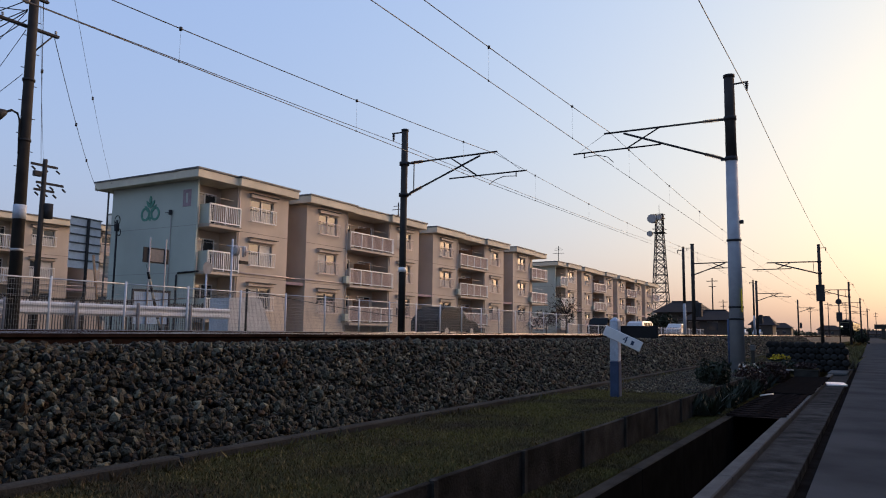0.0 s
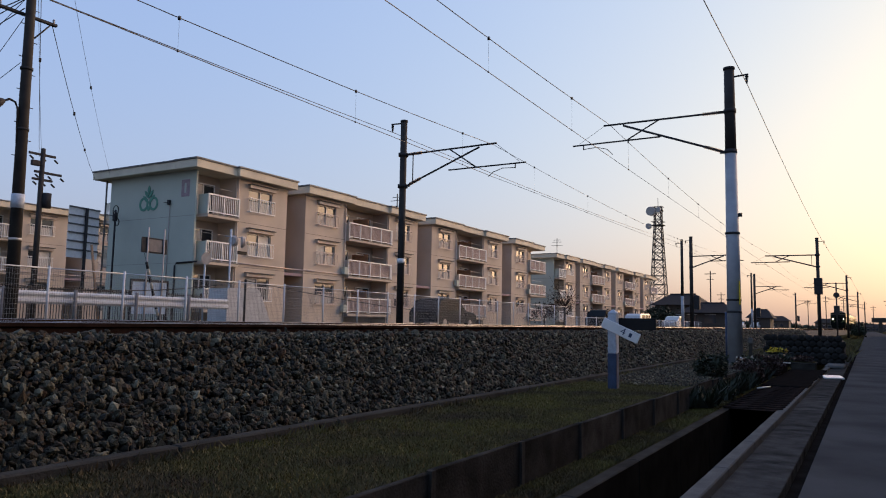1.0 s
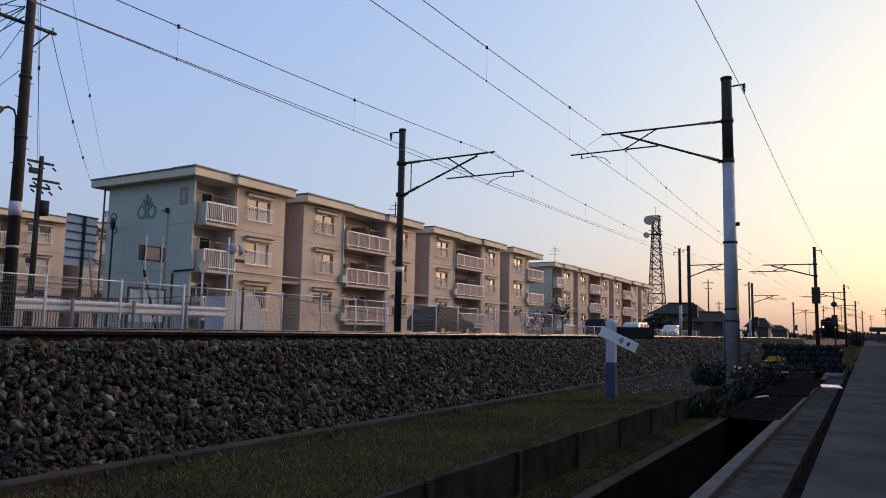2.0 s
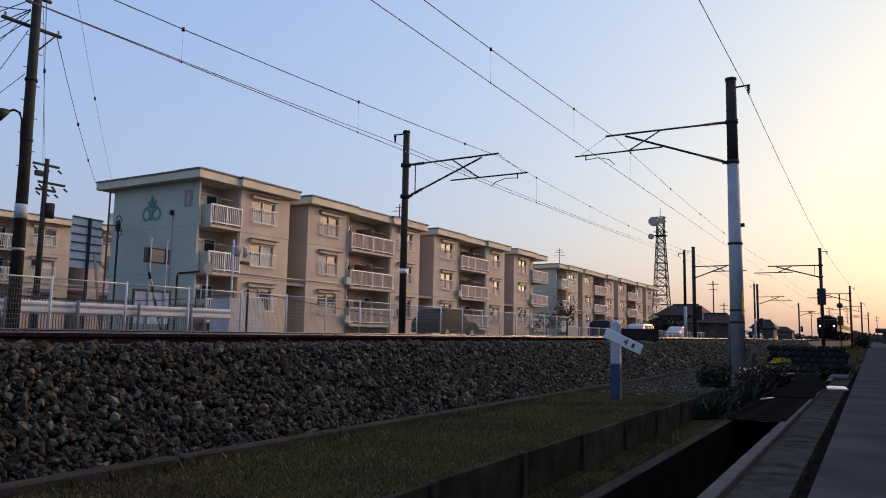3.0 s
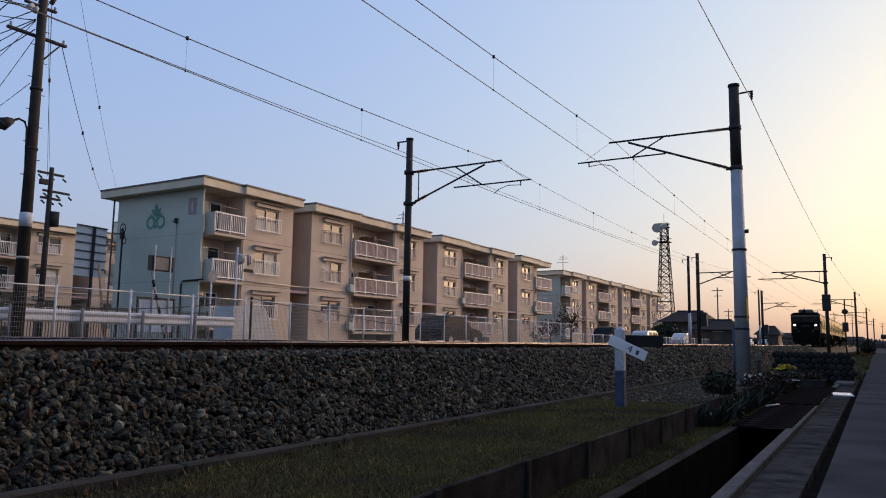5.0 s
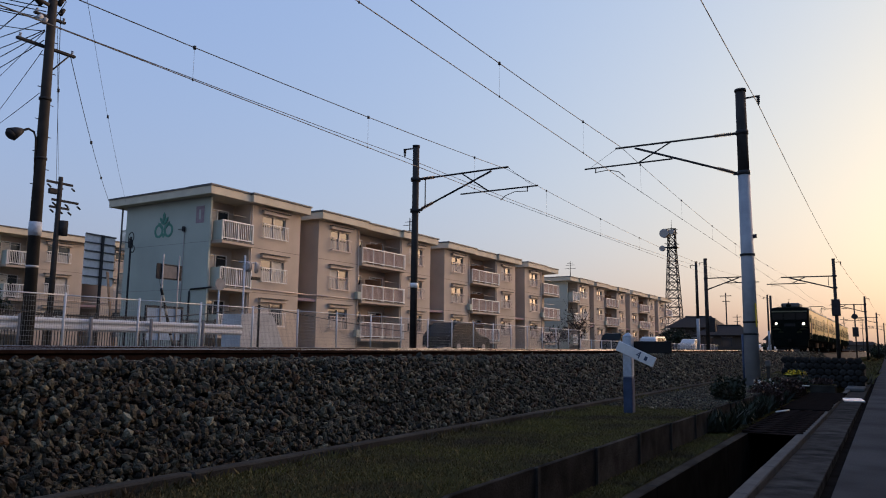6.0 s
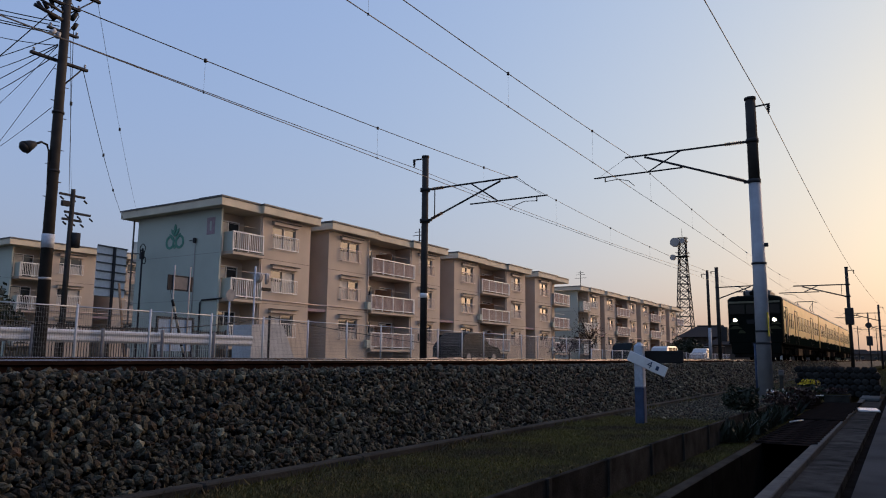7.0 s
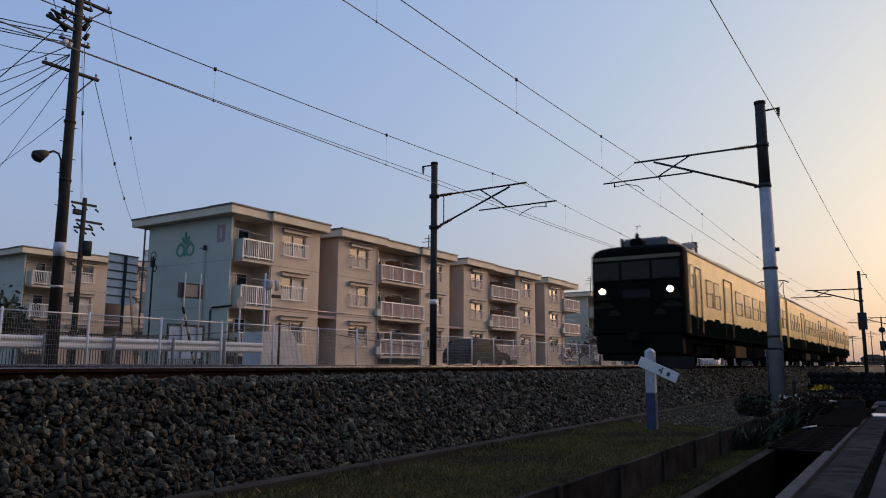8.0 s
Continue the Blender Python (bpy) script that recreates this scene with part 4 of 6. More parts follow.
# guy wire with a striped guard
guy = thing("guy_wire", "guy wire with a black and faded striped guard", "guy wire")
M_STRIPE = mat("guard_faded", (0.38, 0.35, 0.27), 0.6)
g0, g1 = Vector((-20.6, 16.4, 1.1)), Vector((-20.6, 13.0, 9.0))
part("strand", T([g0, g0.lerp(Vector((-20.6, 15.6, 3.6)), 1.0)], 0.008, 5), M_STEEL_D, guy)
for k in range(10):
    a, b = g0.lerp(Vector((-20.6, 15.7, 3.3)), k / 10), g0.lerp(Vector((-20.6, 15.7, 3.3)), (k + 1) / 10)
    part("guard", T([a, b], 0.045, 8), M_BLACK if k % 2 else M_STRIPE, guy)

pole2 = thing("utility_pole", "slender dark utility pole with transformer and crossarms", "utility pole", at=pose(-38.0, 22.1, 1.1))
part("shaft", T([(0, 0, 0), (0, 0, 9.3)], 0.17, 12, 0.12), M_POLE_D, pole2)
for z, y0, y1 in ((8.95, -0.75, 0.7), (8.0, -0.4, 1.1), (7.6, -0.5, 0.6)):
    part("crossarm", B(-0.05, 0.05, y0, y1, z - 0.06, z + 0.06), M_STEEL_D, pole2)
    for y in np.linspace(y0 + 0.05, y1 - 0.05, 3):
        part("insulator", T([(0, float(y), z - 0.16), (0, float(y) + 0.2, z - 0.3)], 0.05, 8), M_STEEL_D, pole2)
part("transformer", T([(0.1, 0.3, 6.1), (0.1, 0.3, 6.9)], 0.24, 14), M_STEEL_D, pole2)
part("cutout", B(-0.1, 0.1, -0.6, -0.15, 8.3, 8.6, bev=0.03), M_STEEL_D, pole2)
prop = thing("timber_prop", "slanting bare timber prop beside the utility pole", "prop")
part("timber", T([(-37.0, 24.6, 5.4), (-37.0, 25.3, 1.1)], 0.07, 8), mat("timber_bare", (0.35, 0.22, 0.13), 0.85), prop)
slim = thing("street_pole", "thin dark pole with a small bracket beside the gable", "pole", at=pose(-40.35, 28.3, 1.1))
part("shaft", T([(0, 0, 0), (0, 0, 7.0)], 0.06, 8), M_STEEL_D, slim)
part("bracket", T([(-0.9, 0, 6.75), (0.2, 0, 6.6)], 0.03, 6), M_STEEL_D, slim)
for cx, cz, cr in ((0.12, 6.95, 0.26), (0.05, 6.65, 0.2), (0.32, 6.2, 0.18)):
    part("cable_coil", T([(cx + cr * math.cos(a), -0.08, cz + cr * 1.2 * math.sin(a)) for a in np.linspace(0, 2 * math.pi, 15)], 0.03, 6), M_STEEL_D, slim)
part("clamp", B(-0.1, 0.12, -0.14, 0.1, 6.3, 6.75, bev=0.03), M_STEEL_D, slim)


# ---- parked cars ----
def car(label, at, paint, van=False, L=4.4, H=1.5):
    c = thing("car", label, "car", "parked cars", at)
    W = 0.84
    if van:
        line = [(0, 0.32), (0, 1.0), (0.25, 1.35), (0.75, H + 0.25), (3.9, H + 0.3), (L, H + 0.1), (L, 0.32)]
    else:
        line = [(0, 0.32), (0.02, 0.72), (0.25, 0.86), (1.15, 0.98), (1.95, H - 0.05), (2.5, H), (3.5, H - 0.06), (L - 0.15, 1.02), (L, 0.85), (L, 0.32)]
    bm = bmesh.new()
    rings = []
    for x in (-W, -W * 0.93, W * 0.93, W):
        k = 1.0 if abs(x) < W else 0.0
        rings.append([bm.verts.new((x * (1 - 0.16 * max(0, z - 0.9)), y + (0.05 if y < L / 2 else -0.05) * (1 - k), z - (1 - k) * 0.05 * (z > 0.4))) for y, z in line])
    n = len(line)
    for a, b in zip(rings, rings[1:]):
        for j in range(n):
            bm.faces.new((a[j], a[(j + 1) % n], b[(j + 1) % n], b[j])).smooth = False
    bm.faces.new(rings[0]), bm.faces.new(rings[-1][::-1])
    bmesh.ops.recalc_face_normals(bm, faces=bm.faces)
    part("body", bm, paint, c)
    for s in (-1, 1):
        ys = ((0.85, 2.1), (2.25, 3.3), (3.45, 4.0)) if van else ((1.75, 2.35), (2.42, 3.35), (3.42, 3.85))
        for a, b in ys:
            bm = bmesh.new()
            zt = H - 0.15 if not van else H + 0.12
            x0, x1 = s * W * (1 - 0.16 * 0.1) + s * 0.006, s * W * (1 - 0.16 * (zt - 0.9)) + s * 0.006
            q = [(x0, a - (0.3 if not van and a < 2 else 0), 0.98), (x0, b + (0.2 if not van and b > 3.6 else 0), 0.98), (x1, b, zt), (x1, a, zt)]
            bm.faces.new([bm.verts.new(p) for p in q])
            bmesh.ops.solidify(bm, geom=bm.faces[:], thickness=0.01)
            part("side_window", bm, M_CABGLASS, c)
        for y in (0.85, L - 0.85):
            w = part("wheel", T([(s * (W - 0.18), y, 0.31), (s * (W + 0.01), y, 0.31)], 0.31, 18), M_TYRE, c)
            part("rim", T([(s * W, y, 0.31), (s * (W + 0.02), y, 0.31)], 0.19, 14), M_ALU, w)
        part("headlight", B(min(s * 0.5, s * 0.78), max(s * 0.5, s * 0.78), -0.02, 0.02, 0.62, 0.78), M_ALU, c)
    part("windscreen", B(-0.6, 0.6, 1.15, 1.18, 1.0, 1.02), M_GLASS, c)
    part("bumper", B(-0.8, 0.8, -0.06, 0.05, 0.35, 0.58, bev=0.03), paint, c)
    return c


car("dark grey parked hatchback beside the fence", pose(-19.6, 31.5, 1.14, 0, 0, 180) @ pose(0, -4.4, 0), M_CAR_D, H=1.62)
car("dark parked car beside the apartment block", pose(-19.2, 57.5, 1.14, 0, 0, 180) @ pose(0, -4.4, 0), M_CAR_D, H=1.6)
car("white parked van beside the fence", pose(-20.6, 73.4, 1.14), M_CAR_W, van=True, H=1.3)
car("white parked car beside the fence", pose(-19.5, 84.5, 1.14), M_CAR_W)
for x, y, w in ((-26, 122, 1), (-25, 150, 0), (-24, 168, 1), (-22, 176, 1), (-20.5, 190, 1)):
    car("distant parked car beyond the tracks", pose(x, y, 1.14), M_CAR_W if w else M_CAR_D)


# ---- houses, tower and far land ----
def house(name_label, at, w, d, h, roof_h, wall_m, hip=0.6):
    o = thing("house", name_label, "house", "houses", at)
    part("wall", B(-w / 2, w / 2, -d / 2, d / 2, 0, h), wall_m, o)
    bm = bmesh.new()
    e = 0.7
    lo = [bm.verts.new((x, y, h - 0.1)) for x, y in ((-w / 2 - e, -d / 2 - e), (w / 2 + e, -d / 2 - e), (w / 2 + e, d / 2 + e), (-w / 2 - e, d / 2 + e))]
    hi = [bm.verts.new((x, 0, h + roof_h)) for x in (-w / 2 * hip, w / 2 * hip)]
    for f in ((lo[0], lo[1], hi[1], hi[0]), (lo[2], lo[3], hi[0], hi[1]), (lo[1], lo[2], hi[1]), (lo[3], lo[0], hi[0]), lo[::-1]):
        bm.faces.new(f)
    r = part("roof", bm, M_TILE, o, "dark tiled hip roof")
    part("ridge", T([(-w / 2 * hip, 0, h + roof_h), (w / 2 * hip, 0, h + roof_h)], 0.14, 8), M_TILE, r)
    for k in range(int(w / 2.6)):
        x = -w / 2 + 1.3 + 2.6 * k
        q = part("window", B(x - 0.7, x + 0.7, -d / 2 - 0.03, -d / 2 + 0.02, 0.9, 2.1), M_GLASS, o)
        part("frame", B(x - 0.76, x + 0.76, -d / 2 - 0.06, -d / 2 - 0.031, 2.1, 2.18), M_ALU, q)
    return o


house("dark two-tier tiled house beyond the tracks", pose(-25.0, 118, 1.1), 6.6, 9, 3.7, 1.7, M_WOODWALL)
house("low dark tiled house wing beside the street", pose(-20.2, 114, 1.1), 6.6, 7, 2.5, 1.4, M_WOODWALL)
house("small distant dark-roofed house", pose(-21.3, 184, 1.1), 4.5, 7, 2.7, 1.9, M_WOODWALL)
for x, y, w, h in ((-60, 330, 14, 4), (-36, 360, 12, 3.6), (-18, 420, 10, 3.4), (18, 380, 14, 3.2), (30, 320, 12, 3.6), (-90, 300, 18, 5), (-12, 520, 16, 4), (6, 600, 24, 3)):
    house("hazy distant house near the horizon", pose(x, y, 0 if x > 0 else 1.1), w, 9, h, 2.0, M_WOODWALL)

tower = thing("lattice_tower", "steel lattice radio tower with dishes at its head", "tower", at=pose(-56.0, 230, 1.1))
TH = 37.8


def half_w(z):
    return 2.7 - 1.65 * min(1, z / 33.0)


levels = [0, 3.6, 7, 10.2, 13.2, 16, 18.6, 21, 23.3, 25.5, 27.6, 29.7, 31.8, 33.9, 36, TH]
for sx, sy in ((-1, -1), (1, -1), (1, 1), (-1, 1)):
    part("leg", T([(sx * half_w(z), sy * half_w(z), z) for z in levels], 0.15, 6), M_STEEL_D, tower)
for a, b in zip(levels, levels[1:]):
    for (sx, sy), (ux, uy) in (((-1, -1), (1, -1)), ((1, -1), (1, 1)), ((1, 1), (-1, 1)), ((-1, 1), (-1, -1))):
        wa, wb = half_w(a), half_w(b)
        part("brace", T([(sx * wa, sy * wa, a), (ux * wb, uy * wb, b)], 0.09, 5), M_STEEL_D, tower)
        part("brace", T([(ux * wa, uy * wa, a), (sx * wb, sy * wb, b)], 0.09, 5), M_STEEL_D, tower)
        part("ring_beam", T([(sx * wb, sy * wb, b), (ux * wb, uy * wb, b)], 0.11, 5), M_STEEL_D, tower)
for z, w in ((TH - 1.1, 1.5), (32.0, 1.8)):
    part("platform", B(-w, w, -w, w, z - 0.15, z + 0.05), M_STEEL_D, tower)
    for k in range(4):
        c, s = math.cos(k * math.pi / 2), math.sin(k * math.pi / 2)
        part("platform_rail", T([(c * w - s * w, s * w + c * w, z + 1.1), (c * w + s * w, s * w - c * w, z + 1.1)], 0.07, 5), M_STEEL_D, tower)
for x, y, z, r, d in ((-1.7, -1.3, 36.3, 1.4, 1.3), (0.5, -1.4, 36.7, 0.8, 0.7), (-2.7, -0.8, 31.7, 0.9, 0.7)):
    bm = bmesh.new()
    tube(bm, [(x, y, z), (x - 0.1 * d, y - d, z)], r, 20)
    part("dish", bm, M_AWN, tower, "round drum dish")
part("lightning_rod", T([(0, 0, TH), (0, 0, TH + 3)], 0.07, 5), M_STEEL_D, tower)

aerial = thing("roof_aerial", "thin television aerial standing on the flat roof", "aerial", at=pose(-39.5, 101, BLOCK_Z + 9.1))
part("mast", T([(0, 0, 0), (0, 0, 3.4)], 0.05, 6), M_STEEL_D, aerial)
for z, w in ((3.1, 0.5), (2.8, 0.7), (2.3, 0.9)):
    part("element", T([(-w, 0, z), (w, 0, z)], 0.03, 5), M_STEEL_D, aerial)
copy_thing(aerial, pose(-35.6, 52.6, BLOCK_Z + 7.6))

for x, y, h in ((-22.6, 128, 10.0), (-9.0, 210, 9), (-6.2, 260, 10), (-15, 240, 9), (2.0, 300, 9), (4.2, 190, 7.5), (-27, 165, 8.0)):
    m = thing("street_pole", "slim distant utility pole with crossarm", "pole", at=pose(x, y, 0.9))
    part("shaft", T([(0, 0, 0), (0, 0, h)], 0.13, 8, 0.09), M_POLE_D, m)
    part("crossarm", B(-0.9, 0.9, -0.05, 0.05, h - 0.6, h - 0.48), M_STEEL_D, m)
    part("crossarm", B(-0.6, 0.6, -0.05, 0.05, h - 1.5, h - 1.4), M_STEEL_D, m)
signal = thing("signal_post", "railway signal post with a round dark head", "signal", at=pose(-3.9, 125, 0.4))
part("post", T([(0, 0, 0), (0, 0, 8.1)], 0.1, 10), M_STEEL_D, signal)
part("head", T([(0, -0.15, 6.2), (0, 0.1, 6.2)], 0.42, 20), M_STEEL_D, signal, "round dark signal head")
part("box", B(-0.4, 0.4, -0.2, 0.2, 3.2, 4.6, bev=0.03), M_STEEL_D, signal)

bridge = thing("road_bridge", "distant dark road bridge over the lane", "bridge", at=pose(0, 440, 0))
part("deck", B(2, 120, -5, 5, 5.2, 6.6), M_CONC_D, bridge)
part("parapet", B(2, 120, -5.2, -5.0, 6.6, 7.5), M_CONC_D, bridge)
for x in (6, 30, 54, 78, 102):
    part("pier", B(x - 0.8, x + 0.8, -4, 4, -0.1, 5.2), M_CONC_D, bridge)


# ---- train ----
M_TR_GREEN = mat("train_dark_green", (0.006, 0.010, 0.008), 0.4, var=0.2, scale=2, bump=0.0, spec=0.0)
M_TR_FRONT = mat("train_front_black", (0.005, 0.007, 0.006), 0.7, var=0.2, scale=2, bump=0.0, spec=0.03)
M_TR_CREAM = mat("train_cream", (0.82, 0.59, 0.23), 0.4, var=0.15, scale=1.5, bump=0.0, spec=0.06)
# coach panes: the low sky's golden reflection is painted into the base colour
M_TR_SKYGLASS = glass("coach_glass_sky_glow", (0.46, 0.33, 0.13), 0.42)
M_TR_SKYGLASS.node_tree.nodes["Principled BSDF"].inputs["Specular IOR Level"].default_value = 0.12
M_TR_ROOF = mat("train_roof", (0.10, 0.10, 0.10), 0.7, var=0.3, scale=2)
M_TR_UNDER = mat("train_underframe", (0.016, 0.015, 0.013), 0.9, var=0.5, scale=3, spec=0.0)
M_TR_RUST = mat("train_box_brown", (0.075, 0.040, 0.022), 0.8, var=0.4, scale=3, spec=0.05)
M_TR_BROW = mat("train_brow_olive", (0.14, 0.125, 0.075), 0.6)
M_LAMP = lamp_mat("headlight_glow", (1.0, 0.78, 0.45), 14.0)
M_SCREEN = glass("windscreen_glass", (0.012, 0.014, 0.013), 0.1)
M_SCREEN.node_tree.nodes["Principled BSDF"].inputs["Specular IOR Level"].default_value = 0.14
M_TR_LEAF = mat("train_leaf_olive", (0.06, 0.065, 0.022), 0.6)
M_LENS = glass("lamp_rim", (0.10, 0.10, 0.10), 0.2)


def shell_profile(w=1.45, z0=0.95, z1=3.48, crown=3.66):
    """Cross-section of a car body: straight sides, a rounded roof."""
    pts = [(-w, z0), (-w, z1 - 0.12)]
    for k in range(9):
        a = math.pi - math.pi * k / 8
        pts.append((w * 0.985 * math.copysign(abs(math.cos(a)) ** 0.55, math.cos(a)), z1 - 0.05 + (crown - z1 + 0.05) * math.sin(a) ** 0.9))
    return pts + [(w, z1 - 0.12), (w, z0)]


def car_body(parent, y0, y1, cab):
    prof = shell_profile()
    bm = bmesh.new()
    ys = [y0 + 0.0, y1] if not cab else [y0, y0 + 0.08, y0 + 0.22, y0 + 0.40, y1]
    rings = []
    for i, y in enumerate(ys):
        k = (0.945, 0.978, 0.997, 1.0, 1.0)[i] if cab else 1.0
        rings.append([bm.verts.new((x * k, y, 0.95 + (z - 0.95) * (k if z > 2 else 1))) for x, z in prof])
    for a, b in zip(rings, rings[1:]):
        for j in range(len(prof)):
            f = bm.faces.new((a[j], a[(j + 1) % len(prof)], b[(j + 1) % len(prof)], b[j]))
            zc = f.calc_center_median().z
            f.material_index = 1 if zc > 3.44 else 0
            if cab and f.calc_center_median().y < y0 + 0.41:
                f.material_index = 2
            f.smooth = zc > 3.44
    bm.faces.new(rings[0][::-1]).material_index = 2 if cab else 0
    bm.faces.new(rings[-1]).material_index = 0
    bmesh.ops.recalc_face_normals(bm, faces=bm.faces)
    return part("body", bm, [M_TR_CREAM, M_TR_ROOF, M_TR_FRONT], parent, "cream upper body, grey roof")


def wave_band(parent, side, y0, y1, seed):
    """Dark green lower paint with a hilly upper edge."""
    bm = bmesh.new()
    n = 180
    lo, hi = [], []
    x = side * 1.454
    for i in range(n + 1):
        y = y0 + (y1 - y0) * i / n
        h = 1.47 + 0.040 * math.sin(y * 2.1 + seed) + 0.03 * math.sin(y * 5.3 + seed) + 0.02 * math.sin(y * 11.0)
        lo.append(bm.verts.new((x, y, 0.952))), hi.append(bm.verts.new((x, y, h)))
    for i in range(n):
        bm.faces.new((lo[i], lo[i + 1], hi[i + 1], hi[i]) if side > 0 else (lo[i], hi[i], hi[i + 1], lo[i + 1]))
    return part("lower_paint", bm, M_TR_GREEN, parent, "dark green paint with a hilly edge")


def bogie(parent, y):
    b = part("bogie", B(-1.05, 1.05, y - 1.5, y + 1.5, 0.42, 0.72, bev=0.04), M_TR_UNDER, parent, "dark dusty bogie frame")
    for s in (-1, 1):
        part("side_frame", B(s * 1.1 - 0.08, s * 1.1 + 0.08, y - 1.6, y + 1.6, 0.38, 0.66, bev=0.03), M_TR_UNDER, b)
        for w in (-1.05, 1.05):
            bm = T([(s * 0.56 - 0.065, y + w, 0.43), (s * 0.56 + 0.065, y + w, 0.43)], 0.43, 24)
            part("wheel", bm, M_TR_UNDER, b)
            part("axle_box", B(s * 1.16 - 0.12, s * 1.16 + 0.12, y + w - 0.17, y + w + 0.17, 0.28, 0.6, bev=0.03), M_TR_UNDER, b)
        part("spring", T([(s * 1.12, y, 0.62), (s * 1.12, y, 0.96)], 0.2, 12), M_TR_UNDER, b)


def side_window(parent, side, ya, yb, z0=1.88, z1=2.72, pane=None):
    x = side * 1.458
    w = part("window", B(min(x, x - side * 0.03), max(x, x - side * 0.03), ya, yb, z0, z1), pane or M_TR_SKYGLASS, parent, "dim window glass")
    bm = bmesh.new()
    xa, xb = min(x, x + side * 0.012), max(x, x + side * 0.012)
    for q0, q1, r0, r1 in ((ya - 0.018, ya, z0, z1), (yb, yb + 0.07, z0, (z0 + z1) / 2 + 0.06), (ya, yb, z0 - 0.018, z0), (ya, yb, z1, z1 + 0.018), (ya, yb, (z0 + z1) / 2 - 0.012, (z0 + z1) / 2 + 0.012)):
        box(bm, xa, xb, q0, q1, r0, r1)
    part("frame", bm, M_BLACK, w)


def side_door(parent, side, ya, yb):
    x = side * 1.456
    d = part("door", B(min(x, x - side * 0.05), max(x, x - side * 0.05), ya, yb, 1.475, 2.95), M_TR_CREAM, parent, "cream sliding door")
    part("door_foot", B(min(x, x - side * 0.05), max(x, x - side * 0.05), ya, yb, 1.0, 1.475), M_TR_GREEN, d, "dark green lower door")
    part("door_gap", B(min(x, x + side * 0.02), max(x, x + side * 0.02), ya - 0.03, ya, 1.0, 3.0), M_BLACK, d)
    part("door_gap", B(min(x, x + side * 0.02), max(x, x + side * 0.02), yb, yb + 0.09, 1.0, 3.0), M_BLACK, d)
    part("door_gap", B(min(x, x + side * 0.02), max(x, x + side * 0.02), ya, yb, 2.96, 3.0), M_BLACK, d)
    part("pane", B(min(x, x + side * 0.008), max(x, x + side * 0.008), ya + 0.2, yb - 0.2, 1.85, 2.75), M_TR_SKYGLASS, d)


